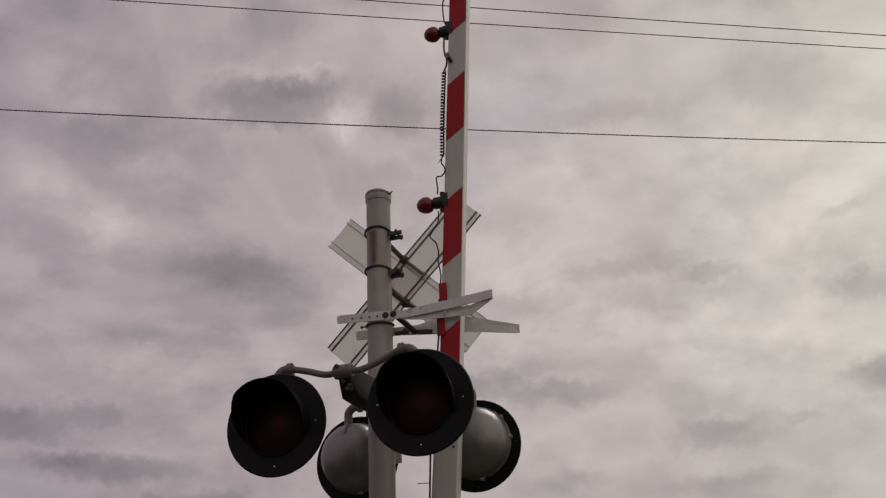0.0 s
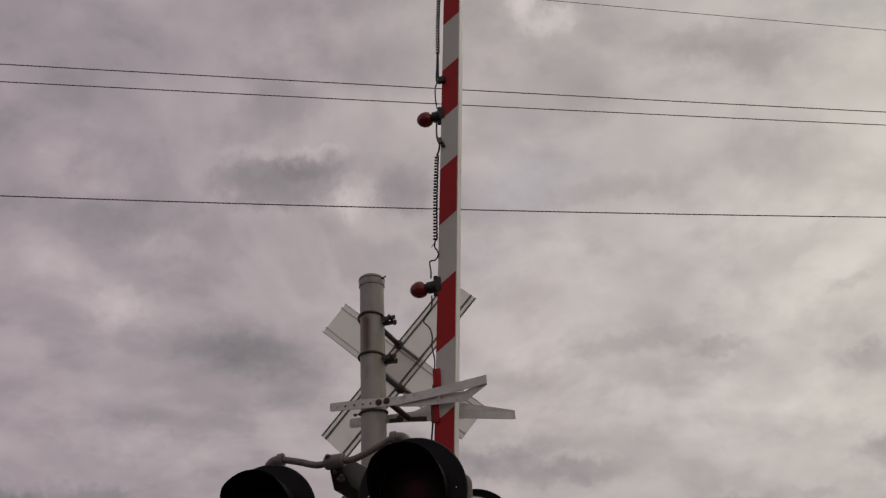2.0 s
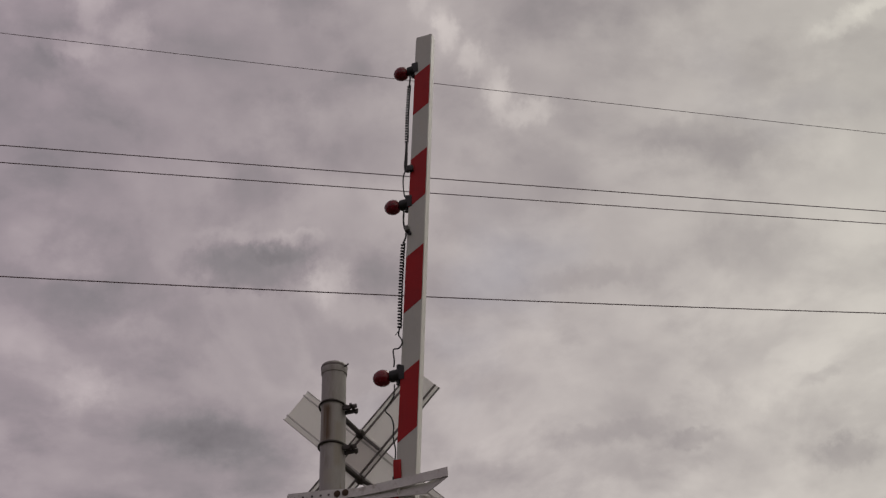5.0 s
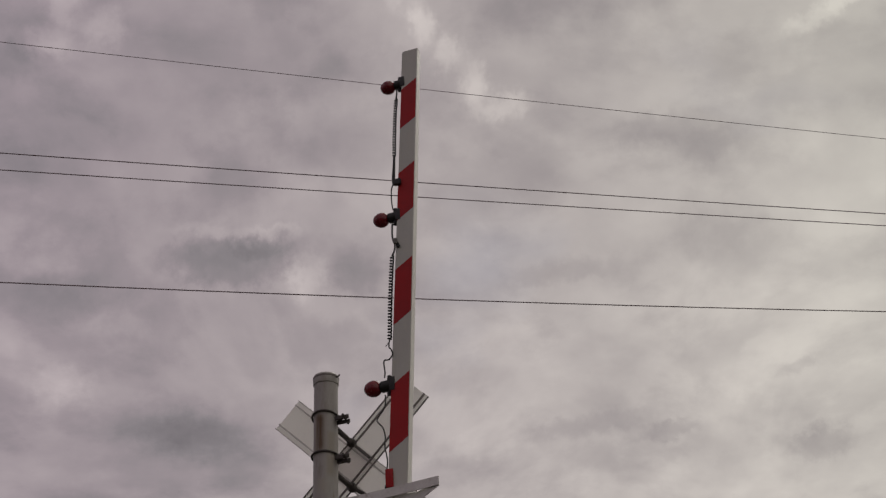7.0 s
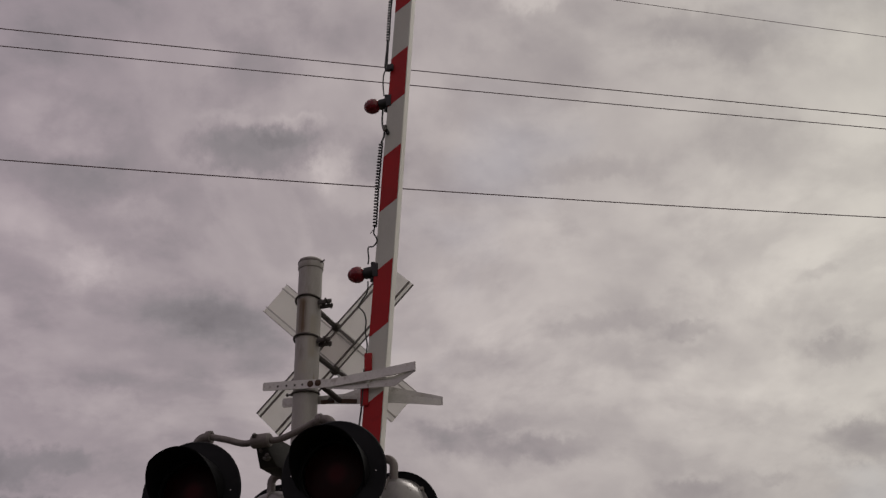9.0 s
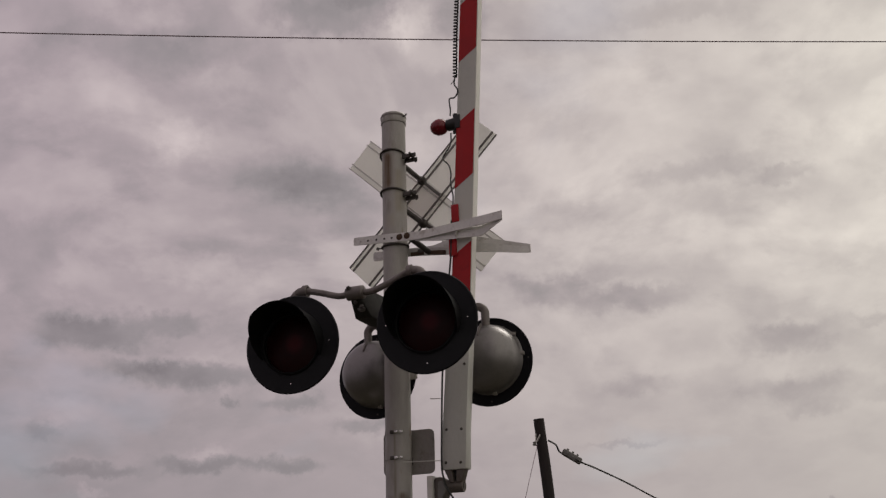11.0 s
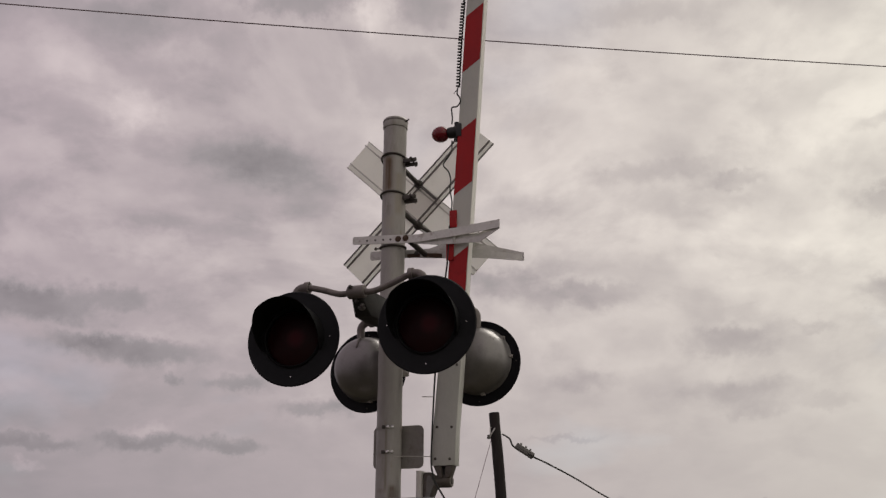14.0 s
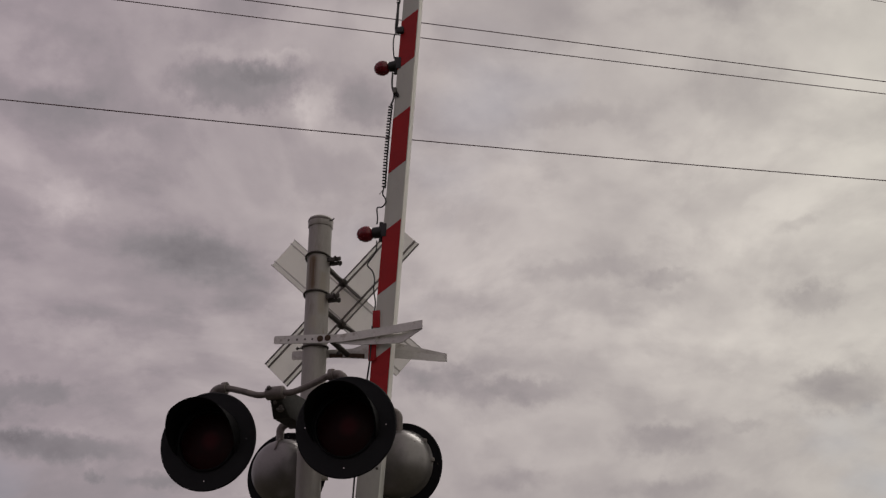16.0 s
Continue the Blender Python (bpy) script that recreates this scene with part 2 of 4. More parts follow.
build_sky()
sun = new("sun", bpy.data.lights.new("sun", "SUN"))
sun.data.energy, sun.data.angle, sun.data.color = 0.6, radians(25), (1.0, 0.95, 0.88)
sun.matrix_world = look((0, 0, 0), (-math.sin(radians(SUN_AZ)) * math.cos(radians(SUN_EL)), -math.cos(radians(SUN_AZ)) * math.cos(radians(SUN_EL)), -math.sin(radians(SUN_EL))))


# ---- materials ----
def material(name, base, rough, metal=0.0, spots=None, scale=(6.0, 60.0), amount=0.25, bump=0.15, streak=1.0, rust=None, spec=0.5, glow=None):
    """Principled surface with variation at two scales, an optional second colour in blotches, and fine relief.
    streak: below 1 draws the blotches out along z, as rain does."""
    m = bpy.data.materials.new(name)
    m.use_nodes = True
    nt = m.node_tree
    N, K = nt.nodes.new, nt.links.new
    b = nt.nodes["Principled BSDF"]
    b.inputs["Metallic"].default_value = metal
    b.inputs["Specular IOR Level"].default_value = spec
    co = N("ShaderNodeTexCoord")
    mp = N("ShaderNodeMapping")
    mp.inputs["Scale"].default_value = (1, 1, streak)
    K(co.outputs["Object"], mp.inputs["Vector"])
    n1, n2 = N("ShaderNodeTexNoise"), N("ShaderNodeTexNoise")
    for n, s in ((n1, scale[0]), (n2, scale[1])):
        n.inputs["Scale"].default_value, n.inputs["Detail"].default_value, n.inputs["Roughness"].default_value = s, 6.0, 0.6
        K(mp.outputs[0], n.inputs["Vector"])
    add = N("ShaderNodeMath")
    add.operation = "MULTIPLY_ADD"
    K(n2.outputs["Fac"], add.inputs[0])
    add.inputs[1].default_value = 0.45
    K(n1.outputs["Fac"], add.inputs[2])
    rng = N("ShaderNodeMapRange")
    K(add.outputs[0], rng.inputs["Value"])
    rng.inputs["From Min"].default_value, rng.inputs["From Max"].default_value = 0.45, 1.0
    rng.inputs["To Min"].default_value, rng.inputs["To Max"].default_value = 1 - amount, 1 + amount * 0.5
    mul = N("ShaderNodeVectorMath")
    mul.operation = "SCALE"
    mul.inputs[0].default_value = base
    K(rng.outputs[0], mul.inputs["Scale"])
    colour = mul.outputs[0]
    for second, low, high, size in ((spots, 0.54, 0.67, scale[0] * 2.3), (rust, 0.64, 0.74, scale[0] * 4.1)):
        if second:
            n3 = N("ShaderNodeTexNoise")
            n3.inputs["Scale"].default_value, n3.inputs["Detail"].default_value, n3.inputs["Roughness"].default_value = size, 8.0, 0.65
            K(mp.outputs[0], n3.inputs["Vector"])
            r3 = N("ShaderNodeMapRange")
            K(n3.outputs["Fac"], r3.inputs["Value"])
            r3.inputs["From Min"].default_value, r3.inputs["From Max"].default_value = low, high
            mx = N("ShaderNodeMix")
            mx.data_type = "RGBA"
            K(r3.outputs[0], mx.inputs[0]), K(colour, mx.inputs[6])
            mx.inputs[7].default_value = (*second, 1)
            colour = mx.outputs[2]
    K(colour, b.inputs["Base Color"])
    rr = N("ShaderNodeMapRange")
    K(n1.outputs["Fac"], rr.inputs["Value"])
    rr.inputs["From Min"].default_value, rr.inputs["From Max"].default_value = 0.3, 0.7
    rr.inputs["To Min"].default_value, rr.inputs["To Max"].default_value = max(rough - 0.1, 0.03), min(rough + 0.1, 1)
    K(rr.outputs[0], b.inputs["Roughness"])
    if bump:
        bp = N("ShaderNodeBump")
        bp.inputs["Strength"].default_value, bp.inputs["Distance"].default_value = bump, 0.004
        K(add.outputs[0], bp.inputs["Height"])
        K(bp.outputs[0], b.inputs["Normal"])
    return m


MAST = material("aluminium_paint", (0.345, 0.322, 0.308), 0.5, 0.25, spots=(0.26, 0.235, 0.215), rust=(0.22, 0.15, 0.10), scale=(5, 70), amount=0.22, streak=0.25)
GREYSHEET = material("weathered_white_sheet", (0.52, 0.49, 0.47), 0.5, 0.0, spots=(0.38, 0.35, 0.33), amount=0.15)
ARMWHITE = material("reflective_white", (0.50, 0.49, 0.468), 0.42, 0.0, spots=(0.50, 0.48, 0.45), scale=(4, 90), amount=0.14, streak=0.4, bump=0.05)
ARMRED = material("reflective_red", (0.36, 0.014, 0.018), 0.5, 0.0, spots=(0.29, 0.012, 0.016), scale=(7, 120), amount=0.2, bump=0.05, spec=0.25)
ARMEDGE = material("arm_edge_white", (0.82, 0.79, 0.76), 0.5, 0.0, scale=(6, 80), amount=0.12)
BARE = material("bare_aluminium", (0.60, 0.58, 0.56), 0.42, 0.45, spots=(0.40, 0.37, 0.34), rust=(0.26, 0.17, 0.11), scale=(9, 90), amount=0.22)
SIGNBACK = material("sign_back", (0.74, 0.71, 0.68), 0.5, 0.0, spots=(0.50, 0.47, 0.45), scale=(3, 50), amount=0.15)
RIBDARK = material("rib_and_shadow_grey", (0.20, 0.185, 0.18), 0.55, 0.3, scale=(12, 90), amount=0.35)
STEEL = material("dark_galvanised_steel", (0.085, 0.075, 0.07), 0.55, 0.5, rust=(0.12, 0.06, 0.035), scale=(14, 120), amount=0.35)
BRIGHT = material("bright_stainless", (0.72, 0.71, 0.69), 0.25, 1.0, scale=(30, 200), amount=0.15)
BLACK = material("faded_black_paint", (0.0068, 0.0068, 0.0094), 0.6, 0.0, spots=(0.0105, 0.0100, 0.0128), scale=(6, 90), amount=0.35, spec=0.22)
HOODIN = material("flat_black_inside", (0.0058, 0.0055, 0.0068), 0.75, 0.0, amount=0.3, spec=0.14)
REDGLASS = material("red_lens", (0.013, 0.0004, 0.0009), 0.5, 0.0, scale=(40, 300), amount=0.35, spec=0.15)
BULBRED = material("red_marker_lens", (0.175, 0.006, 0.015), 0.25, 0.0, scale=(30, 200), amount=0.2, spec=0.5)
DOME = material("silver_painted_dome", (0.24, 0.226, 0.225), 0.38, 0.65, spots=(0.20, 0.188, 0.186), scale=(6, 60), amount=0.2, bump=0.04)
TUBEPAINT = material("aged_silver_tube", (0.175, 0.15, 0.145), 0.5, 0.2, spots=(0.11, 0.09, 0.083), rust=(0.16, 0.09, 0.06), scale=(10, 90), amount=0.3)
RUBBER = material("black_rubber", (0.012, 0.011, 0.012), 0.5, 0.0, scale=(30, 200), amount=0.3)
WIRE = material("line_wire", (0.20, 0.14, 0.165), 0.6, 0.1, scale=(1, 10), amount=0.2, bump=0)
BOXGREY = material("cabinet_grey", (0.305, 0.297, 0.310), 0.5, 0.0, spots=(0.25, 0.238, 0.245), scale=(5, 70), amount=0.12)
CASTGREY = material("cast_grey", (0.16, 0.15, 0.145), 0.6, 0.1, spots=(0.10, 0.095, 0.09), scale=(9, 90), amount=0.3)
# cast_grey made near black: the castings' shade is put into the base colour
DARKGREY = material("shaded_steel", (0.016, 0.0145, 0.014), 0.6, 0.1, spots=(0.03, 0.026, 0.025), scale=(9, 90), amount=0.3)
RUSTY = material("rusty_steel", (0.075, 0.042, 0.026), 0.8, 0.0, spots=(0.06, 0.035, 0.025), scale=(30, 160), amount=0.4)
PLATE = material("darkened_plate", (0.30, 0.275, 0.26), 0.55, 0.1, spots=(0.20, 0.18, 0.17), scale=(6, 60), amount=0.25)
HINGE = material("weathered_brown_casting", (0.105, 0.088, 0.078), 0.6, 0.1, spots=(0.062, 0.045, 0.036), rust=(0.09, 0.045, 0.025), scale=(14, 120), amount=0.35)
WOODPOLE = material("creosoted_wood", (0.020, 0.014, 0.014), 0.85, 0.0, spots=(0.034, 0.025, 0.022), scale=(5, 40), amount=0.4, streak=0.12, bump=0.5)
GRASS = material("dry_grass", (0.062, 0.056, 0.034), 0.95, 0.0, spots=(0.09, 0.075, 0.05), scale=(0.4, 6), amount=0.4, bump=0.6)
GRAVEL = material("track_gravel", (0.22, 0.20, 0.185), 0.9, 0.0, spots=(0.12, 0.11, 0.10), scale=(1.5, 25), amount=0.4, bump=0.8)
BARK = material("bark", (0.09, 0.07, 0.055), 0.9, 0.0, scale=(3, 20), amount=0.4, bump=0.4)
LEAVES = material("brown_spring_leaves", (0.29, 0.225, 0.19), 0.8, 0.0, spots=(0.22, 0.165, 0.14), scale=(0.5, 4), amount=0.4, bump=0)
LEAVES_GREEN = material("fresh_leaves", (0.24, 0.245, 0.18), 0.8, 0.0, spots=(0.15, 0.13, 0.10), scale=(0.6, 4), amount=0.4, bump=0)
CONCRETE = material("concrete", (0.36, 0.34, 0.31), 0.9, 0.0, spots=(0.27, 0.25, 0.23), scale=(5, 60), amount=0.2, bump=0.4)


def make_translucent(m, share):
    """Thin weathered plastic: part of the light that falls on the far side shines through."""
    nt = m.node_tree
    b = nt.nodes["Principled BSDF"]
    out = nt.nodes["Material Output"]
    tr, mx = nt.nodes.new("ShaderNodeBsdfTranslucent"), nt.nodes.new("ShaderNodeMixShader")
    tr.inputs["Color"].default_value = (0.97, 0.955, 0.95, 1)
    mx.inputs[0].default_value = share
    nt.links.new(b.outputs[0], mx.inputs[1])
    nt.links.new(tr.outputs[0], mx.inputs[2])
    nt.links.new(mx.outputs[0], out.inputs["Surface"])


make_translucent(SIGNBACK, 0.72)


def add_stain(m, x, z0, z1, wide, colour):
    """A rust run down a pipe from a clamp, by the pipe's own coordinates."""
    nt = m.node_tree
    N, K = nt.nodes.new, nt.links.new
    b = nt.nodes["Principled BSDF"]
    xyz = N("ShaderNodeSeparateXYZ")
    K(N("ShaderNodeTexCoord").outputs["Object"], xyz.inputs[0])
    wob = N("ShaderNodeTexNoise")
    wob.inputs["Scale"].default_value, wob.inputs["Detail"].default_value = 22.0, 6.0
    parts = []
    for a, lo, hi in ((0, x - wide, x), (0, x + wide, x), (2, z0, z0 + 0.05), (2, z1, z1 - 0.03)):
        r = N("ShaderNodeMapRange")
        r.interpolation_type = "SMOOTHSTEP"
        r.inputs["From Min"].default_value, r.inputs["From Max"].default_value = lo, hi
        K(xyz.outputs[a], r.inputs["Value"])
        parts.append(r.outputs[0])
    parts.append(wob.outputs["Fac"])
    f = parts[0]
    for p in parts[1:]:
        n = N("ShaderNodeMath")
        n.operation = "MULTIPLY"
        K(f, n.inputs[0]), K(p, n.inputs[1])
        f = n.outputs[0]
    n = N("ShaderNodeMath")
    n.operation, n.use_clamp = "MULTIPLY", True
    K(f, n.inputs[0])
    n.inputs[1].default_value = 1.7
    mx = N("ShaderNodeMix")
    mx.data_type = "RGBA"
    K(n.outputs[0], mx.inputs[0]), K(b.inputs["Base Color"].links[0].from_socket, mx.inputs[6])
    mx.inputs[7].default_value = (*colour, 1)
    K(mx.outputs[2], b.inputs["Base Color"])


def add_lens_glow(m, x, radius, colour):
    """Paints the soft reddish glow of bulb and reflector into a lens's colour, about (x, 0)."""
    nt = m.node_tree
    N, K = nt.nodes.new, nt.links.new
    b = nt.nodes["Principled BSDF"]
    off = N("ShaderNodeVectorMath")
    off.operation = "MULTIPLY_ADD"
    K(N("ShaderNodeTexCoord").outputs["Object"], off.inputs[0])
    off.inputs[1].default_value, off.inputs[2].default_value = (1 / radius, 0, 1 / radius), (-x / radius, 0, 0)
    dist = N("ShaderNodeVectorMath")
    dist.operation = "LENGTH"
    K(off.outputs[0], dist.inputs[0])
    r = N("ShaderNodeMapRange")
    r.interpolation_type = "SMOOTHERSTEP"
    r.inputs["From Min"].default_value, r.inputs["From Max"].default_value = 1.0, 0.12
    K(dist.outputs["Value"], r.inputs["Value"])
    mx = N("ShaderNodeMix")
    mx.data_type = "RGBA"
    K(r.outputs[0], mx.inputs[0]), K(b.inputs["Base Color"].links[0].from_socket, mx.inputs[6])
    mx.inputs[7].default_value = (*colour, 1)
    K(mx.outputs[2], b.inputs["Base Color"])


# the glow is only a redder spot in the unlit lens's colour
add_lens_glow(REDGLASS, 0.02, 0.075, (0.046, 0.0035, 0.0065))
add_stain(MAST, -0.012, 3.84, 4.11, 0.055, (0.15, 0.105, 0.065))
add_stain(MAST, -0.005, 3.86, 4.09, 0.03, (0.11, 0.07, 0.04))
add_stain(MAST, 0.045, 1.80, 2.16, 0.028, (0.10, 0.062, 0.042))
add_stain(MAST, -0.02, 1.83, 1.88, 0.05, (0.17, 0.12, 0.085))
add_stain(MAST, -0.015, 2.09, 2.14, 0.05, (0.19, 0.145, 0.115))
add_stain(MAST, 0.05, 3.70, 4.0, 0.03, (0.30, 0.265, 0.225))
add_stain(MAST, -0.05, 2.6, 3.5, 0.03, (0.31, 0.285, 0.265))
add_stain(MAST, 0.0, 3.60, 3.72, 0.055, (0.36, 0.33, 0.29))
add_stain(MAST, 0.012, 2.10, 2.46, 0.012, (0.22, 0.19, 0.165))
add_stain(MAST, 0.05, 1.90, 2.14, 0.03, (0.16, 0.135, 0.12))
add_stain(MAST, -0.03, 2.28, 2.33, 0.04, (0.26, 0.22, 0.19))

# ---- mesh tools ----
YAW = -19.0
FRAME = pose(0, 0, 0, 0, 0, YAW)   # the signal's own axes: u across the road, v away, z up


def finish(name, bm, mat, parent=None, label="", smooth=True, angle=40.0):
    me = bpy.data.meshes.new(name)
    bmesh.ops.recalc_face_normals(bm, faces=bm.faces)
    if smooth:
        for f in bm.faces:
            f.smooth = True
        for e in bm.edges:
            if len(e.link_faces) == 2 and e.calc_face_angle(0) > radians(angle):
                e.smooth = False
    bm.to_mesh(me)
    bm.free()
    me.materials.append(mat)
    ob = new(name, me)
    if parent:
        ob.parent = parent
    if label:
        tagged(ob, label)
    return ob


def part(name, bm, mat, parent, label="", smooth=True):
    return finish(name, bm, mat, parent, label, smooth)


def thing(name, m, label, category, group="", kind=""):
    ob = new(name)
    ob.empty_display_size = 0.1
    ob.matrix_world = m
    return tagged(ob, label, category, group, kind)


def bevelled(bm, width, segments=2):
    edges = [e for e in bm.edges if len(e.link_faces) == 2 and e.calc_face_angle(0) > radians(30)]
    bmesh.ops.bevel(bm, geom=edges, offset=width, segments=segments, affect="EDGES", profile=0.5)
    return bm


def box(x0, x1, y0, y1, z0, z1, bevel=0.0, bm=None):
    one = bmesh.new()
    bmesh.ops.create_cube(one, size=1.0, matrix=Matrix.Translation(((x0 + x1) / 2, (y0 + y1) / 2, (z0 + z1) / 2)) @ Matrix.Diagonal((x1 - x0, y1 - y0, z1 - z0, 1)))
    if bevel:
        bevelled(one, bevel)
    return join(bm, one)


def join(bm, other):
    if bm is None:
        return other
    me = bpy.data.meshes.new("tmp")
    other.to_mesh(me)
    other.free()
    bm.from_mesh(me)
    bpy.data.meshes.remove(me)
    return bm


def prism(points, normal, depth, bevel=0.0, bm=None):
    """A flat outline, thickened by depth along normal."""
    one = bmesh.new()
    f = one.faces.new([one.verts.new(p) for p in points])
    out = bmesh.ops.extrude_face_region(one, geom=[f])
    bmesh.ops.translate(one, verts=[g for g in out["geom"] if isinstance(g, bmesh.types.BMVert)], vec=Vector(normal) * depth)
    bmesh.ops.recalc_face_normals(one, faces=one.faces)
    if bevel:
        bevelled(one, bevel, 1)
    return join(bm, one)


def sweep(points, radius, sides=10, bm=None, closed=False, radii=None):
    """A round tube along a line of points."""
    one = bmesh.new()
    pts = [Vector(p) for p in points]
    n = len(pts)
    rings, side = [], None
    for i, p in enumerate(pts):
        a, b = (pts[i - 1], pts[(i + 1) % n]) if closed else (pts[max(i - 1, 0)], pts[min(i + 1, n - 1)])
        t = (b - a).normalized()
        if side is None:
            side = t.orthogonal().normalized()
        side = (side - t * side.dot(t)).normalized()
        other = t.cross(side)
        r = radii[i] if radii else radius
        rings.append([one.verts.new(p + r * (math.cos(k * math.tau / sides) * side + math.sin(k * math.tau / sides) * other)) for k in range(sides)])
    for i in range(n if closed else n - 1):
        a, b = rings[i], rings[(i + 1) % n]
        for k in range(sides):
            one.faces.new((a[k], a[(k + 1) % sides], b[(k + 1) % sides], b[k]))
    if not closed:
        one.faces.new(rings[0][::-1])
        one.faces.new(rings[-1])
    return join(bm, one)


def curve_through(points, steps=8):
    """A smooth line through points (Catmull-Rom)."""
    p = [Vector(q) for q in points]
    p = [2 * p[0] - p[1]] + p + [2 * p[-1] - p[-2]]
    out = []
    for i in range(1, len(p) - 2):
        for s in range(steps):
            t = s / steps
            out.append(0.5 * (2 * p[i] + (p[i + 1] - p[i - 1]) * t + (2 * p[i - 1] - 5 * p[i] + 4 * p[i + 1] - p[i + 2]) * t * t + (3 * p[i] - p[i - 1] - 3 * p[i + 1] + p[i + 2]) * t ** 3))
    out.append(p[-2])
    return out


def lathe(profile, m=None, sides=40, bm=None, start=0.0, sweep_deg=360.0, cap=True):
    """Turns (radius, height) pairs about z; m places the result."""
    one = bmesh.new()
    full = sweep_deg >= 360
    count = sides if full else sides + 1
    rows = []
    for r, h in profile:
        if r < 1e-5 and full:
            rows.append([one.verts.new((0, 0, h))] * count)
        else:
            rows.append([one.verts.new((r * math.cos(radians(start + sweep_deg * k / sides)), r * math.sin(radians(start + sweep_deg * k / sides)), h)) for k in range(count)])
    for a, b in zip(rows, rows[1:]):
        for k in range(sides):
            j = (k + 1) % count
            quad = [v for i, v in enumerate((a[k], a[j], b[j], b[k])) if v not in (a[k], a[j], b[j], b[k])[:i]]
            if len(quad) > 2:
                one.faces.new(quad)
    if m:
        bmesh.ops.transform(one, matrix=m, verts=one.verts)
    return join(bm, one)


def bolt(x, y, z, axis, r=0.008, h=0.006, bm=None):
    """A hexagon head on a washer; axis points out of the surface."""
    m = Matrix.Translation((x, y, z)) @ Vector(axis).to_track_quat("Z", "Y").to_matrix().to_4x4()
    bm = lathe([(0, 0), (r * 1.5, 0), (r * 1.5, 0.002), (0, 0.002)], m, 12, bm)
    return lathe([(0, 0), (r, 0), (r, h * 0.8), (r * 0.8, h), (0, h)], m, 6, bm)


FACE = Matrix.Rotation(radians(90), 4, "X")   # turns a lathe's z towards -v


# ---- ground ----
def build_ground():
    bm = bmesh.new()
    rings = [[bm.verts.new((0, 0, 0))]]
    for r in (3, 6, 12, 25, 50, 100, 200, 400, 800, 1600, 3200):
        rings.append([bm.verts.new((r * math.cos(a), r * math.sin(a), (noise.noise((r * math.cos(a) * 0.13, r * math.sin(a) * 0.13, 0)) - 0.15) * 0.16 if 3 < r < 300 else (0.0 if r <= 3 else -0.5))) for a in [k * math.tau / 48 for k in range(48)]])
    for k in range(48):
        bm.faces.new((rings[0][0], rings[1][k], rings[1][(k + 1) % 48]))
    for a, b in zip(rings[1:], rings[2:]):
        for k in range(48):
            bm.faces.new((a[k], b[k], b[(k + 1) % 48], a[(k + 1) % 48]))
    ob = finish("ground", bm, GRASS)
    tagged(ob, "flat dry grassy ground reaching to the horizon", "ground", kind="structure")


build_ground()


# ---- the mast ----
R = 0.0705


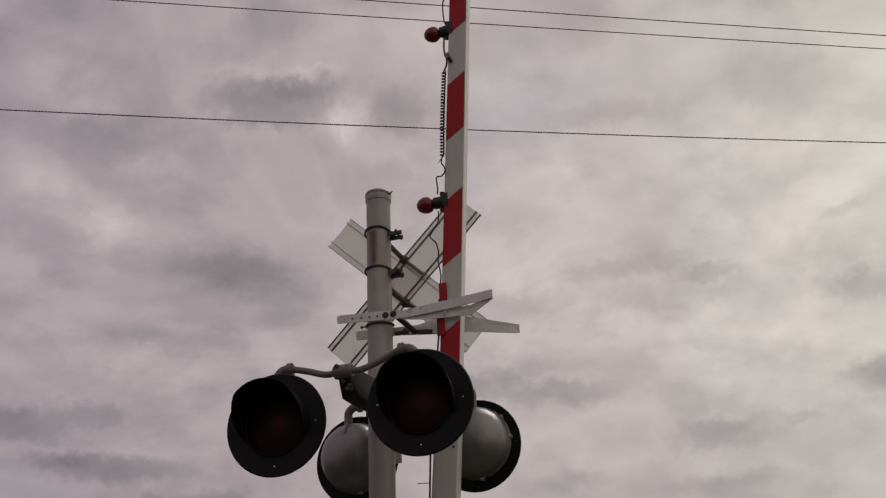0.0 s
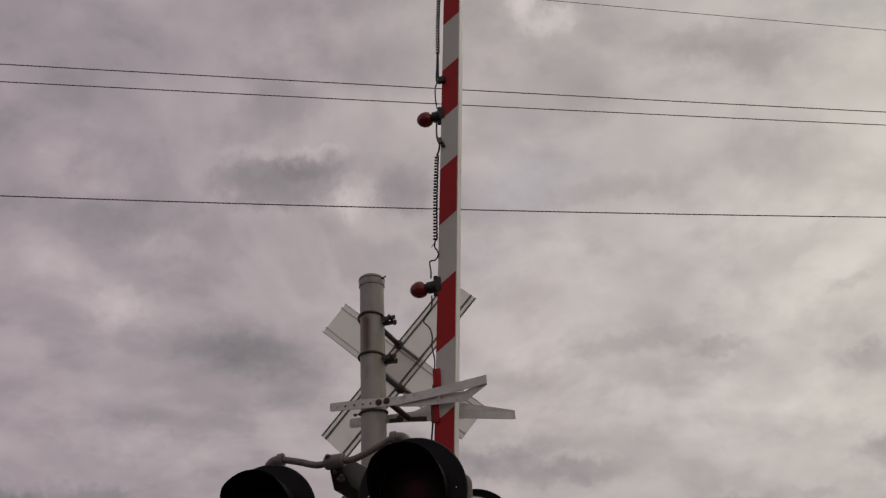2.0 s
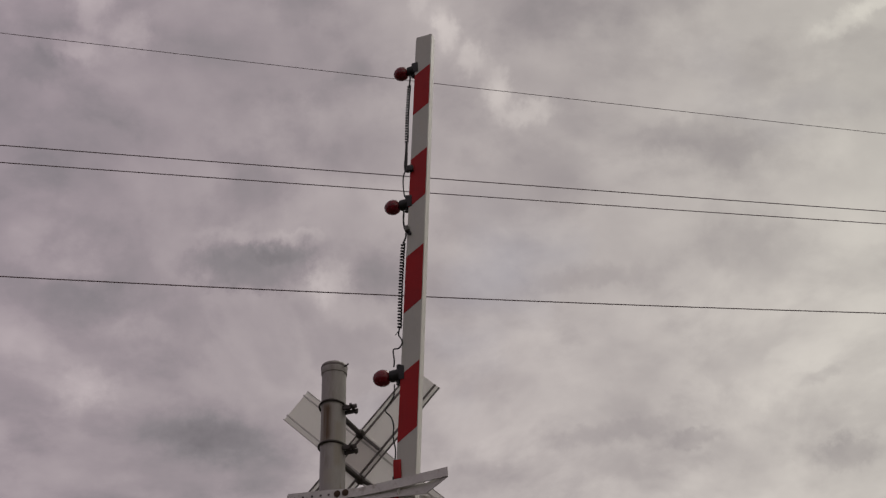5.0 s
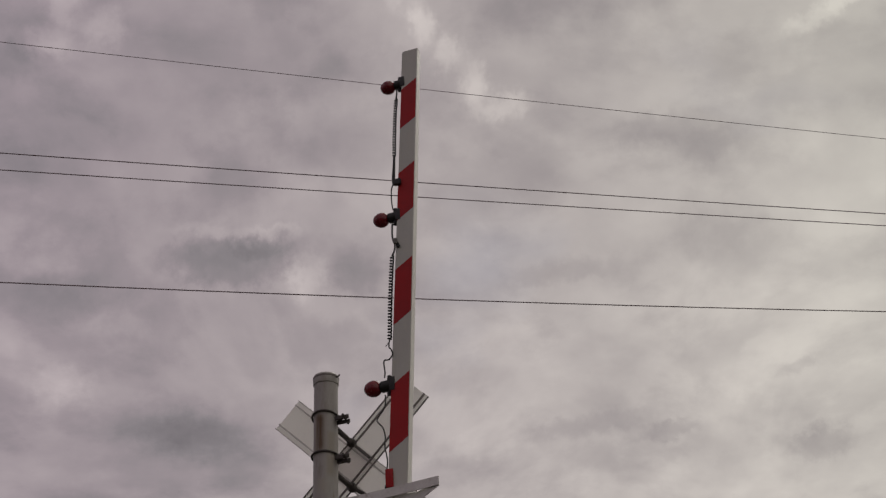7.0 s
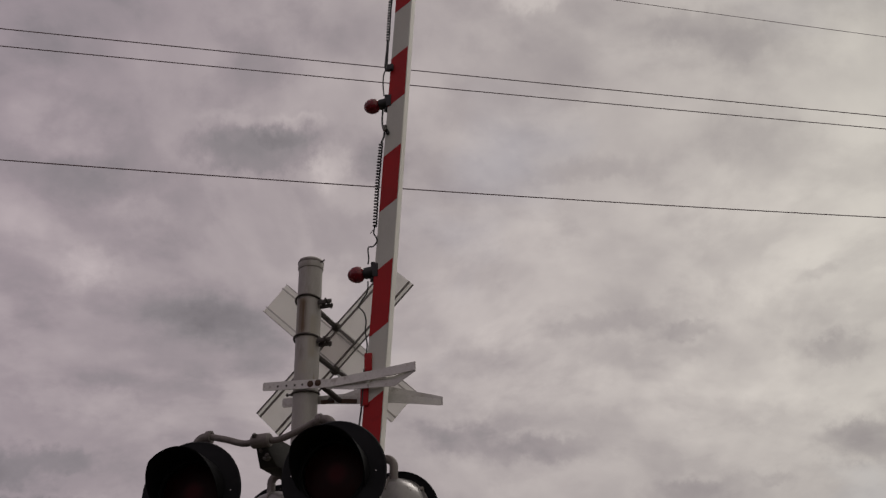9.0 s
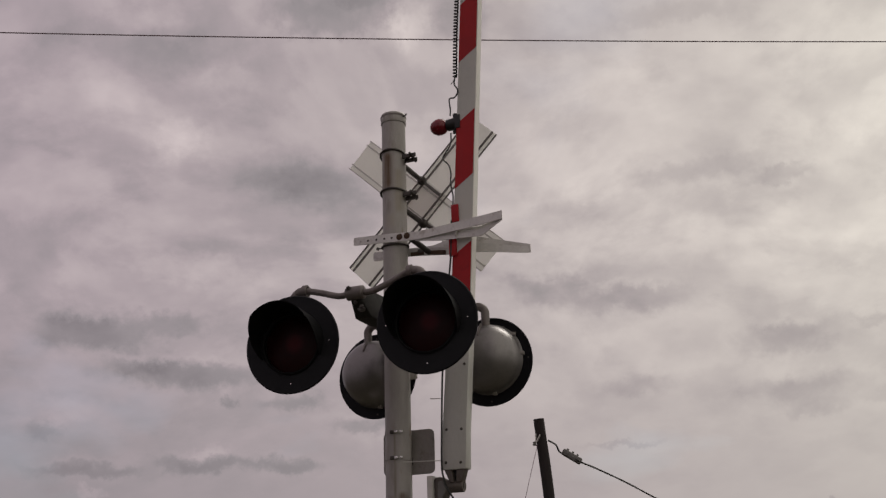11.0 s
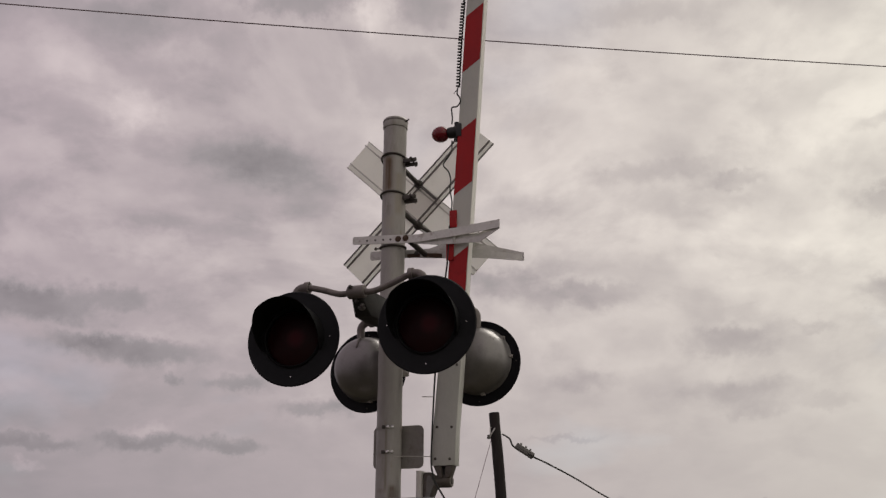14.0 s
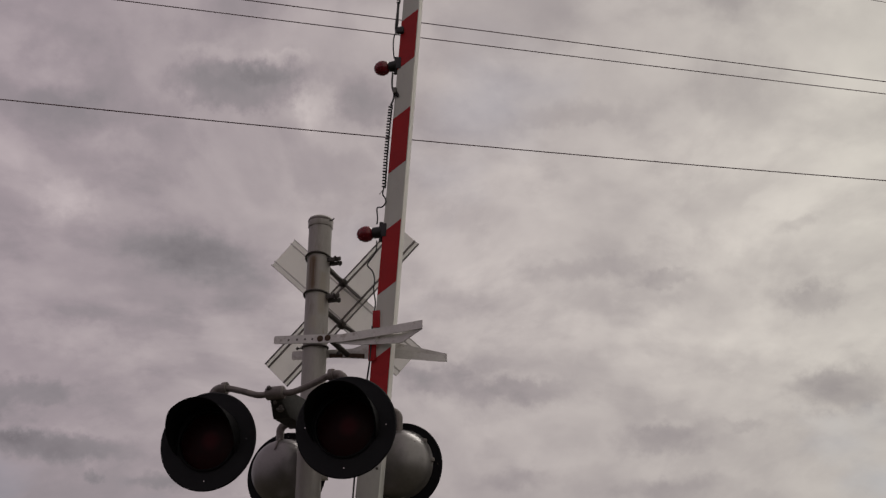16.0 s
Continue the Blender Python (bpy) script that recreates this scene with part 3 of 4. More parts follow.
def build_mast():
    t = thing("signal_mast", FRAME, "tall grey painted steel pipe mast with rust stains and cap", "mast")
    part("pipe", lathe([(0, 0.12), (R, 0.12), (R, 2.0), (R, 3.2), (R, 4.32), (0, 4.32)], None, 48), MAST, t)
    part("cap", lathe([(R - 0.002, 4.30), (R + 0.004, 4.30), (R + 0.0055, 4.304), (R + 0.0055, 4.352), (R + 0.002, 4.36), (R * 0.7, 4.372), (0, 4.376)], None, 48), MAST, t, "domed grey cap with a thin shadow line laid round its rim")
    # thin darker ring put on as the shadow line at the cap's rim
    part("cap_shadow_line", lathe([(R + 0.004, 4.338), (R + 0.0072, 4.338), (R + 0.0072, 4.348), (R + 0.004, 4.348), (R + 0.004, 4.338)], None, 40), TUBEPAINT, t)
    part("cap_screw", sweep([(R, -0.02, 4.335), (R + 0.02, -0.024, 4.337), (R + 0.03, -0.026, 4.345)], 0.0045, 8), STEEL, t)
    part("base", box(-0.2, 0.2, -0.2, 0.2, -0.02, 0.12, 0.01), CONCRETE, t, "square concrete foundation block")
    # dark U-bolt clamps that carry the crossbuck
    for z, tilt in ((4.092, 0.02), (3.853, 0.012)):
        ring = [((R + 0.007) * math.cos(a) - 0.002, (R + 0.007) * math.sin(a), z + tilt * math.sin(a) * -1) for a in [k * math.tau / 36 for k in range(36)]]
        clamp = part("clamp_ring", sweep(ring, 0.0065, 8, closed=True), STEEL, t, "dark rusty clamp ring")
        ears = box(R - 0.004, R + 0.082, -0.030, -0.018, z - 0.034, z - 0.010, 0.003)
        ears = box(R - 0.004, R + 0.078, 0.0, 0.012, z - 0.050, z - 0.026, 0.003, ears)
        ears = sweep([(R + 0.056, -0.055, z - 0.020), (R + 0.056, 0.035, z - 0.038)], 0.008, 8, ears)
        ears = sweep([(R + 0.004, -0.01, z - 0.005), (R + 0.03, -0.012, z - 0.028)], 0.014, 8, ears)
        part("clamp_ear", ears, STEEL, clamp)
    for z in (2.462, 2.326):
        b = part("steel_band", lathe([(R, z - 0.008), (R + 0.003, z - 0.008), (R + 0.003, z + 0.008), (R, z + 0.008)], None, 48), MAST, t)
        clips = box(-0.012, 0.008, -R - 0.011, -R - 0.001, z - 0.009, z + 0.009, 0.002)
        part("clip", clips, STEEL, b)
        part("clip", box(0.014, 0.032, -R - 0.010, -R + 0.004, z - 0.007, z + 0.008, 0.002), BRIGHT, b, "shiny band buckle")
        part("clip", box(0.038, 0.052, -R + 0.004, -R + 0.016, z - 0.007, z + 0.008, 0.002), BRIGHT, b, "shiny band buckle")
    # collar under the keeper bracket
    ring = [((R + 0.006) * math.cos(a), (R + 0.006) * math.sin(a), 3.527 + 0.006 * math.sin(a)) for a in [k * math.tau / 32 for k in range(32)]]
    c = part("clamp_ring", sweep(ring, 0.006, 8, closed=True), STEEL, t, "dark rusty clamp ring")
    part("clamp_bolt", bolt(-R - 0.03, -0.02, 3.527, (-1, 0, 0), 0.007, 0.01, sweep([(-R - 0.035, -0.02, 3.527), (-R + 0.004, -0.02, 3.527)], 0.0045, 8)), STEEL, c)
    return t


build_mast()


def build_sign_plate():
    """A small plate strapped to the far side of the mast, seen from the back."""
    t = thing("small_sign", FRAME, "small grey metal sign plate strapped behind the mast", "sign")
    pts = []
    x0, x1, z0, z1, r = -0.128, 0.176, 2.248, 2.486, 0.03
    for cx, cz, a0 in ((x1 - r, z1 - r, 0), (x0 + r, z1 - r, 90), (x0 + r, z0 + r, 180), (x1 - r, z0 + r, 270)):
        for k in range(6):
            a = radians(a0 + k * 18)
            pts.append((cx + r * math.cos(a), 0.078, cz + r * math.sin(a)))
    # the shadow on the plate is put into its darker sheet colour
    part("plate", prism(pts, (0, 1, 0), 0.004), PLATE, t)
    part("stiffener", box(-0.05, 0.05, 0.066, 0.079, 2.30, 2.34, 0.002), STEEL, t)
    return t


build_sign_plate()


# ---- crossbuck ----
def build_crossbuck():
    t = thing("crossbuck_sign", FRAME, "crossbuck of two crossed white boards, seen from the grey back", "sign")
    cz, v, half, w = 3.945, 0.40, 0.612, 0.113
    for sgn, dv in ((1, 0.0), (-1, 0.012)):
        m = Matrix.Translation((0, v + dv, cz)) @ Matrix.Rotation(radians(-45 if sgn > 0 else 43.6), 4, "Y")
        b = box(-half, half, 0.0, 0.003, -w, w)
        bmesh.ops.transform(b, matrix=m, verts=b.verts)
        board = part("board", b, SIGNBACK, t)
        for side in (-1, 1):
            e = box(-half, half, -0.012, 0.0, side * w - 0.003, side * w + 0.003, 0.001)
            bmesh.ops.transform(e, matrix=m, verts=e.verts)
            part("edge_flange", e, BARE if sgn < 0 else RIBDARK, board)
            e = box(-half, half, -0.014, -0.0005, side * (w - 0.034) - 0.005, side * (w - 0.034) + 0.005, 0.002)
            bmesh.ops.transform(e, matrix=m, verts=e.verts)
            part("rib", e, RIBDARK if sgn > 0 else BARE, board)
    # stand-off arms from the mast's clamps
    for z in (4.085, 3.80):
        arm = sweep([(0.005, 0.06, z), (0.005, 0.395, z)], 0.016, 10)
        s = part("standoff", arm, STEEL, t, "dark steel stand-off arm")
        part("standoff_nut", lathe([(0, -0.03), (0.026, -0.03), (0.028, -0.018), (0.028, 0.0), (0.02, 0.012), (0, 0.012)], Matrix.Translation((0.005, 0.375, z)) @ FACE, 14), STEEL, s)
    # grey bar stands in for the faint shadow band across the boards
    bar = sweep([(0.005, 0.385, 4.085), (0.06, 0.39, 4.03), (0.12, 0.39, 3.97)], 0.009, 8)
    part("shadow_and_strap_bar", bar, CASTGREY, t)
    # the dark strap below it
    part("shadow_and_strap_bar", sweep([(0.005, 0.385, 3.80), (0.085, 0.39, 3.745), (0.15, 0.392, 3.685)], 0.011, 8), STEEL, t)
    return t


build_crossbuck()


# ---- keeper brackets ----
def strip(points, z0, z1, thick=0.006):
    """A flat bar on edge along (u, v) points; z0, z1 lists of lower and upper edges."""
    bm = bmesh.new()
    rows = []
    for (x, y), a, b in zip(points, z0, z1):
        rows.append([bm.verts.new(q) for q in ((x, y - thick / 2, a), (x, y - thick / 2, b), (x, y + thick / 2, b), (x, y + thick / 2, a))])
    for a, b in zip(rows, rows[1:]):
        for k in range(4):
            bm.faces.new((a[k], a[(k + 1) % 4], b[(k + 1) % 4], b[k]))
    bm.faces.new(rows[0][::-1])
    bm.faces.new(rows[-1])
    return bm


def build_keepers():
    near = thing("gate_keeper_bracket", FRAME, "pale aluminium keeper bracket with drilled holes bolted to the mast", "bracket", "gate keeper brackets")
    b = strip([(-0.222, -0.088), (-0.216, -0.088), (0.0, -0.088), (0.19, -0.088), (0.45, -0.09), (0.69, -0.095)], [3.552, 3.545, 3.528, 3.515, 3.528, 3.545], [3.584, 3.592, 3.580, 3.562, 3.578, 3.594])
    part("front_bar", b, BARE, near)
    b = strip([(0.165, -0.082), (0.30, -0.072), (0.556, -0.062), (0.688, -0.09)], [3.512, 3.493, 3.482, 3.543], [3.55, 3.545, 3.536, 3.575])
    part("guide_bar", b, BARE, near)
    part("brace", prism([(0.405, -0.086, 3.505), (0.41, -0.064, 3.488), (0.42, -0.064, 3.53), (0.415, -0.086, 3.545)], (1, 0, 0), 0.004), BARE, near)
    for k, u in enumerate((-0.176, -0.128, -0.075, -0.024, 0.022)):
        part("hole", lathe([(0, 0), (0.0065, 0), (0.0065, 0.0015), (0, 0.0015)], Matrix.Translation((u, -0.0911, 3.563 - 0.06 * (u + 0.19))) @ FACE, 12), GREYSHEET if k < 1 else STEEL, near)
    for u in (0.0706, 0.117):
        bm = bolt(u, -0.0912, 3.548, (0, -1, 0), 0.010, 0.008)
        part("bolt", lathe([(0, 0), (0.019, 0), (0.019, 0.002), (0, 0.002)], Matrix.Translation((u, -0.091, 3.548)) @ FACE, 16, bm), RUSTY, near, "rusty bolt")
    far = thing("gate_keeper_bracket", FRAME, "pale aluminium keeper bracket with a flared tip behind the gate arm", "bracket", "gate keeper brackets")
    b = strip([(-0.185, 0.088), (-0.178, 0.088), (0.08, 0.088), (0.20, 0.088), (0.36, 0.13), (0.762, 0.15)], [3.505, 3.496, 3.488, 3.48, 3.50, 3.415], [3.542, 3.55, 3.535, 3.53, 3.585, 3.463])
    part("back_bar", b, BARE, far)
    b = strip([(0.10, 0.081), (0.32, 0.072), (0.50, 0.072), (0.75, 0.145)], [3.482, 3.452, 3.438, 3.414], [3.525, 3.502, 3.49, 3.45])
    part("guide_bar", b, BARE, far)
    # added thin bar that darkens the bracket between mast and arm
    part("dark_bar", strip([(0.06, 0.079), (0.16, 0.078), (0.285, 0.068)], [3.484, 3.478, 3.456], [3.508, 3.503, 3.483], 0.004), RUSTY, far, "thin dark brown bar along the far bracket")
    part("spacer", sweep([(0.140, -0.078, 3.530), (0.176, 0.082, 3.492)], 0.017, 10), STEEL, far, "dark steel spacer between the brackets")
    for u in (0.12, 0.16):
        part("bolt", bolt(u, 0.074, 3.506, (0, -1, 0), 0.009, 0.007), STEEL, far)
    return near


build_keepers()


# ---- flashing lights ----
def build_light(u, v, z, facing, label, group):
    """A lamp with round background, hood, lens and domed housing; facing -1 looks to -v, +1 to +v."""
    m = FRAME @ Matrix.Translation((u, v, z))
    if facing > 0:
        m = m @ Matrix.Rotation(math.pi, 4, "Z")
    t = thing("flashing_light", m @ pose(0, 0, 0, 0, 0, 7 if facing < 0 else 0), label, "signal light", group)
    rb = 0.260 if facing < 0 else 0.253
    # dished background disc with a rolled rim
    disc = lathe([(0.150, 0.004), (0.2, 0.004), (rb - 0.02, 0.0), (rb - 0.006, 0.002), (rb, -0.004), (rb - 0.002, -0.012), (rb - 0.012, -0.008), (0.2, -0.004), (0.15, -0.004), (0.150, 0.004)], FACE, 64)
    part("background", disc, BLACK, t)
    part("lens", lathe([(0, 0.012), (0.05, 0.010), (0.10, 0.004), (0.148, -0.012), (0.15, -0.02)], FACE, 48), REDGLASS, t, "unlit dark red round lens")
    ring = lathe([(0.150, -0.01), (0.150, 0.014), (0.156, 0.018), (0.162, 0.014), (0.162, -0.005)], FACE, 48)
    part("lens_rim", ring, HOODIN, t)
    # hood: open below, longest on top
    hood = bmesh.new()
    n, rows = 40, []
    for k in range(n + 1):
        a = radians(-24 + 228 * k / n)
        reach = 0.02 + 0.185 * max(0.0, min(1.0, (math.sin(a) + 0.41) / 1.05)) ** 0.75
        rows.append([hood.verts.new((r * math.cos(a), -d, r * math.sin(a))) for r, d in ((0.176, 0.002), (0.176 + 0.02 * reach, reach), (0.173 + 0.02 * reach, reach), (0.173, 0.002))])
    for a, b in zip(rows, rows[1:]):
        for k in range(3):
            hood.faces.new((a[k], b[k], b[k + 1], a[k + 1]))
    part("hood", hood, HOODIN, t)
    # housing behind the disc
    dome = [(0.188, 0.0), (0.200, 0.006), (0.201, 0.018), (0.193, 0.028), (0.189, 0.07), (0.174, 0.115), (0.143, 0.155), (0.10, 0.180), (0.05, 0.193), (0, 0.197)]
    h = part("housing", lathe(dome, Matrix.Translation((0, 0.002, 0.010)) @ Matrix.Rotation(radians(-90), 4, "X"), 48), DOME, t, "silver painted domed housing")
    for a in (8, 140, 176, 262):
        x, zz = 0.198 * math.cos(radians(a)), 0.198 * math.sin(radians(a)) + 0.010
        part("latch", box(x - 0.012, x + 0.012, 0.008, 0.034, zz - 0.01, zz + 0.01, 0.003), PLATE, h)
    # a raised seam on top of the dome, and two small catches beside it
    fin = [(0.0, 0.118, 0.178), (0.0, 0.156, 0.146), (0.0, 0.180, 0.112), (0.0, 0.186, 0.118), (0.0, 0.166, 0.158), (0.0, 0.128, 0.196)]
    part("seam_fin", prism([(x - 0.004, y, z) for x, y, z in fin], (1, 0, 0), 0.008), TUBEPAINT, h)
    for x, y, z in ((-0.108, 0.128, 0.118), (-0.124, 0.124, 0.106)):
        part("catch", box(x - 0.006, x + 0.006, y - 0.02, y + 0.010, z - 0.006, z + 0.006, 0.002), RUSTY, h)
    for a in (0, 90, 180, 270):
        x, zz = (0.208 if facing < 0 else 0.226) * math.cos(radians(a)), (0.208 if facing < 0 else 0.226) * math.sin(radians(a))
        part("screw", lathe([(0, 0.0), (0.004, 0.0), (0.0035, 0.003), (0, 0.004)], Matrix.Translation((x, -0.003, zz)) @ FACE, 8), BRIGHT, t)
        part("screw", lathe([(0, 0.0), (0.006, 0.0), (0.005, 0.005), (0, 0.007)], Matrix.Translation((x, 0.003, zz)) @ Matrix.Rotation(radians(-90), 4, "X"), 8), STEEL, t)
    return t


FRONT_V, REAR_V = -0.555, 0.315
LAMPS = (
    build_light(-0.332, FRONT_V, 2.882, -1, "black round crossing light with hood and unlit red lens", "flashing lights"),
    build_light(0.431, FRONT_V, 2.900, -1, "black round crossing light with hood and unlit red lens", "flashing lights"),
    build_light(-0.281, REAR_V, 2.862, 1, "crossing light seen from behind, silver dome on black disc", "flashing lights"),
    build_light(0.431, REAR_V, 2.866, 1, "crossing light seen from behind, silver dome on black disc", "flashing lights"),
)


def build_crossarm(v, lamps_u, zs, shift):
    """The bent tube that carries a pair of lamps, with its junction box and the arm to the mast."""
    t = thing("light_crossarm", FRAME, "bent grey tube crossarm carrying a pair of crossing lights", "crossarm", "light crossarms")
    l, r = lamps_u
    zl, zr = zs
    mid = (l + r) / 2 + shift
    zc = (zl + zr) / 2 + 0.245
    for end, ze in ((l, zl), (r, zr)):
        s = 1 if end > mid else -1
        line = curve_through([(mid + s * 0.03, v, zc), (mid + s * 0.10, v, zc - 0.003), (mid + s * 0.20, v, zc + 0.028), (end - s * 0.055, v, ze + 0.306), (end - s * 0.015, v, ze + 0.302)], 8)
        part("tube", sweep(line, 0.017, 14), TUBEPAINT, t)
        el = part("elbow", sweep(curve_through([(end - s * 0.05, v, ze + 0.306), (end - s * 0.008, v, ze + 0.303), (end + s * 0.02, v, ze + 0.275), (end + s * 0.022, v, ze + 0.225), (end + s * 0.022, v, ze + 0.13)], 7), 0.024, 16), TUBEPAINT, t, "cast elbow above a light")
        part("elbow_collar", lathe([(0.02, -0.012), (0.033, -0.012), (0.033, 0.012), (0.02, 0.012)], Matrix.Translation((end - s * 0.05, v, ze + 0.306)) @ Matrix.Rotation(radians(90), 4, "Y"), 16), TUBEPAINT, el)
    jb = lathe([(0, -0.05), (0.03, -0.05), (0.036, -0.044), (0.036, 0.044), (0.03, 0.05), (0, 0.05)], Matrix.Translation((mid, v, zc)) @ Matrix.Rotation(radians(90), 4, "Y"), 20)
    part("junction", jb, TUBEPAINT, t, "cast junction body with bolts")
    part("junction_bolt", bolt(mid - 0.025, v - 0.03, zc + 0.02, (0, -0.7, 0.7), 0.011, 0.012), STEEL, t)
    s = -1 if v < 0 else 1
    # tapered casting from the junction back to the mast
    back = s * (R + 0.004)
    body = bmesh.new()
    rows = []
    for f, w, h0, h1 in ((0.0, 0.03, -0.035, 0.025), (0.22, 0.05, -0.115, 0.03), (0.6, 0.055, -0.115, 0.03), (1.0, 0.06, -0.10, 0.03)):
        y = v + (back - v) * f
        x = mid * (1 - f)
        rows.append([body.verts.new(q) for q in ((x - w, y, zc + h0), (x - w, y, zc + h1), (x + w, y, zc + h1), (x + w, y, zc + h0))])
    for a, b in zip(rows, rows[1:]):
        for k in range(4):
            body.faces.new((a[k], a[(k + 1) % 4], b[(k + 1) % 4], b[k]))
    body.faces.new(rows[0][::-1])
    body.faces.new(rows[-1])
    bmesh.ops.recalc_face_normals(body, faces=body.faces)
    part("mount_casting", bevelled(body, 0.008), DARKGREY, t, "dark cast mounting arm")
    for x, y, z in ((mid - 0.005, v + s * -0.012, zc - 0.045), (mid + 0.028, v + s * -0.012, zc - 0.02), (mid + 0.03, v + s * -0.012, zc - 0.075)):
        part("casting_bolt", bolt(x, y, z, (0, s, 0), 0.009, 0.012), STEEL, t)
    part("casting_boss", lathe([(0, 0), (0.03, 0), (0.03, 0.02), (0.022, 0.028), (0, 0.028)], Matrix.Translation((mid + 0.01, v * 0.86, zc - 0.06)) @ FACE, 16), CASTGREY, t)
    if s > 0:
        part("clamp_lug", box(0.0, 0.072, 0.085, 0.115, 2.772, 2.828, 0.008), GREYSHEET, t, "pale clamp lug")
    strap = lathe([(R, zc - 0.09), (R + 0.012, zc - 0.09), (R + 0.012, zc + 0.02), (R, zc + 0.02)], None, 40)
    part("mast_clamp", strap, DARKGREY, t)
    return t


build_crossarm(-0.475, (-0.352, 0.362), (2.876, 2.894), -0.008)
build_crossarm(0.225, (-0.275, 0.424), (2.842, 2.864), -0.045)


# ---- gate arm ----
def arm_left(z):
    return 0.393 + 0.0685 * (z - 3.8)


ARM_W, ARM_F, ARM_B = 0.112, -0.032, 0.036


def build_gate_arm():
    t = thing("crossing_barrier", FRAME, "raised crossing barrier arm with diagonal red and white stripes", "barrier")
    z0, z1 = 2.62, 6.81

    def sheared(bm):
        for v in bm.verts:
            v.co.x += arm_left(v.co.z)
        return bm

    b = sheared(bevelled(box(0, ARM_W, ARM_F, ARM_B, z0, z1), 0.0025, 1))
    arm = part("arm", b, ARMWHITE, t)
    part("edge_strip", sheared(box(ARM_W + 0.0005, ARM_W + 0.003, ARM_F + 0.003, ARM_B - 0.003, z0 + 0.3, z1 - 0.002)), ARMEDGE, arm)
    part("end_cap", sheared(box(0.002, ARM_W - 0.001, ARM_F + 0.002, ARM_B - 0.002, z1 - 0.004, z1 + 0.002, 0.001)), ARMWHITE, arm)
    # dark strip laid on as the shadow along the arm's left side
    part("side_shadow", sheared(box(-0.003, 0.0, ARM_F + 0.004, ARM_B - 0.004, 6.545, z1 - 0.012)), RIBDARK, arm, "dark strip for the shadow down the arm's side")
    for top, low in ((6.527, 6.176), (5.800, 5.427), (5.059, 4.673), (4.278, 3.877), (3.478, 3.09)):
        drop = 0.078
        e = 0.001
        pts = [(arm_left(top - drop) + e, ARM_F - 0.0015, top - drop), (arm_left(top) + ARM_W - e, ARM_F - 0.0015, top), (arm_left(low) + ARM_W - e, ARM_F - 0.0015, low), (arm_left(low - drop) + e, ARM_F - 0.0015, low - drop)]
        part("red_stripe", prism(pts, (0, 1, 0), 0.0012), ARMRED, t, "diagonal red reflective stripe", smooth=False)
    part("red_tag", box(0.372, 0.415, ARM_F - 0.014, ARM_F - 0.001, 3.598, 3.702, 0.002), ARMRED, t, "small red plate on the arm")
    part("red_tag", box(0.352, 0.396, ARM_F - 0.014, ARM_F - 0.001, 3.40, 3.53, 0.002), ARMRED, t, "small red plate on the arm")
    # sleeve at the foot
    s = bmesh.new()
    rows = []
    for z, a, b_ in ((2.246, 0.270, 0.402), (2.44, 0.276, 0.410), (2.95, 0.318, 0.452)):
        rows.append([s.verts.new(q) for q in ((a, ARM_F - 0.008, z), (b_, ARM_F - 0.008, z), (b_, ARM_B - 0.004, z), (a, ARM_B - 0.004, z))])
    for a, b in zip(rows, rows[1:]):
        for k in range(4):
            s.faces.new((a[k], a[(k + 1) % 4], b[(k + 1) % 4], b[k]))
    s.faces.new(rows[0][::-1])
    s.faces.new(rows[-1])
    bmesh.ops.recalc_face_normals(s, faces=s.faces)
    sl = part("sleeve", bevelled(s, 0.003), ARMWHITE, t, "wide grey-white foot sleeve with bolts")
    for u, z in ((0.291, 2.282), (0.374, 2.279), (0.300, 2.452), (0.384, 2.449), (0.335, 2.79), (0.415, 2.79)):
        part("bolt", bolt(u, ARM_F - 0.008, z, (0, -1, 0), 0.0052, 0.007), STEEL, sl)
    # hinge head
    h = part("hinge_head", lathe([(0, -0.046), (0.030, -0.046), (0.034, -0.042), (0.034, 0.040), (0.030, 0.045), (0.018, 0.045), (0.017, 0.038), (0, 0.038)], Matrix.Translation((0.325, 0.005, 2.166)) @ Matrix.Rotation(radians(90), 4, "Y"), 24), HINGE, t, "cast hinge knuckle")
    part("hinge_pin", lathe([(0, 0), (0.013, 0), (0.013, 0.006), (0, 0.008)], Matrix.Translation((0.366, 0.005, 2.166)) @ Matrix.Rotation(radians(90), 4, "Y"), 14), STEEL, h)
    for lo, hi, a, b_ in ((0.275, 0.316, 0.306, 0.332), (0.346, 0.392, 0.340, 0.368)):
        part("fork_prong", prism([(lo, -0.034, 2.25), (hi, -0.034, 2.25), (b_, -0.034, 2.18), (a, -0.034, 2.18)], (0, 1, 0), 0.06, 0.004), HINGE, t)
    # near-black box gives the dark of the open slot between the prongs
    part("fork_slot_shade", box(0.300, 0.368, -0.008, 0.02, 2.185, 2.248, 0.003), DARKGREY, t)
    part("hinge_arm", prism([(0.214, -0.03, 2.212), (0.258, -0.03, 2.215), (0.292, -0.03, 2.185), (0.300, -0.03, 2.142), (0.282, -0.03, 2.12), (0.250, -0.03, 2.04), (0.214, -0.03, 2.04)], (0, 1, 0), 0.06, 0.008), HINGE, t, "curved brown cast hinge arm")
    part("hinge_rib", prism([(0.240, -0.037, 2.19), (0.262, -0.037, 2.195), (0.285, -0.037, 2.15), (0.245, -0.037, 2.06), (0.232, -0.037, 2.06)], (0, 1, 0), 0.008, 0.003), CASTGREY, t)
    part("hinge_plate", box(0.183, 0.213, -0.05, 0.10, 2.03, 2.222, 0.004), GREYSHEET, t)
    return t


build_gate_arm()


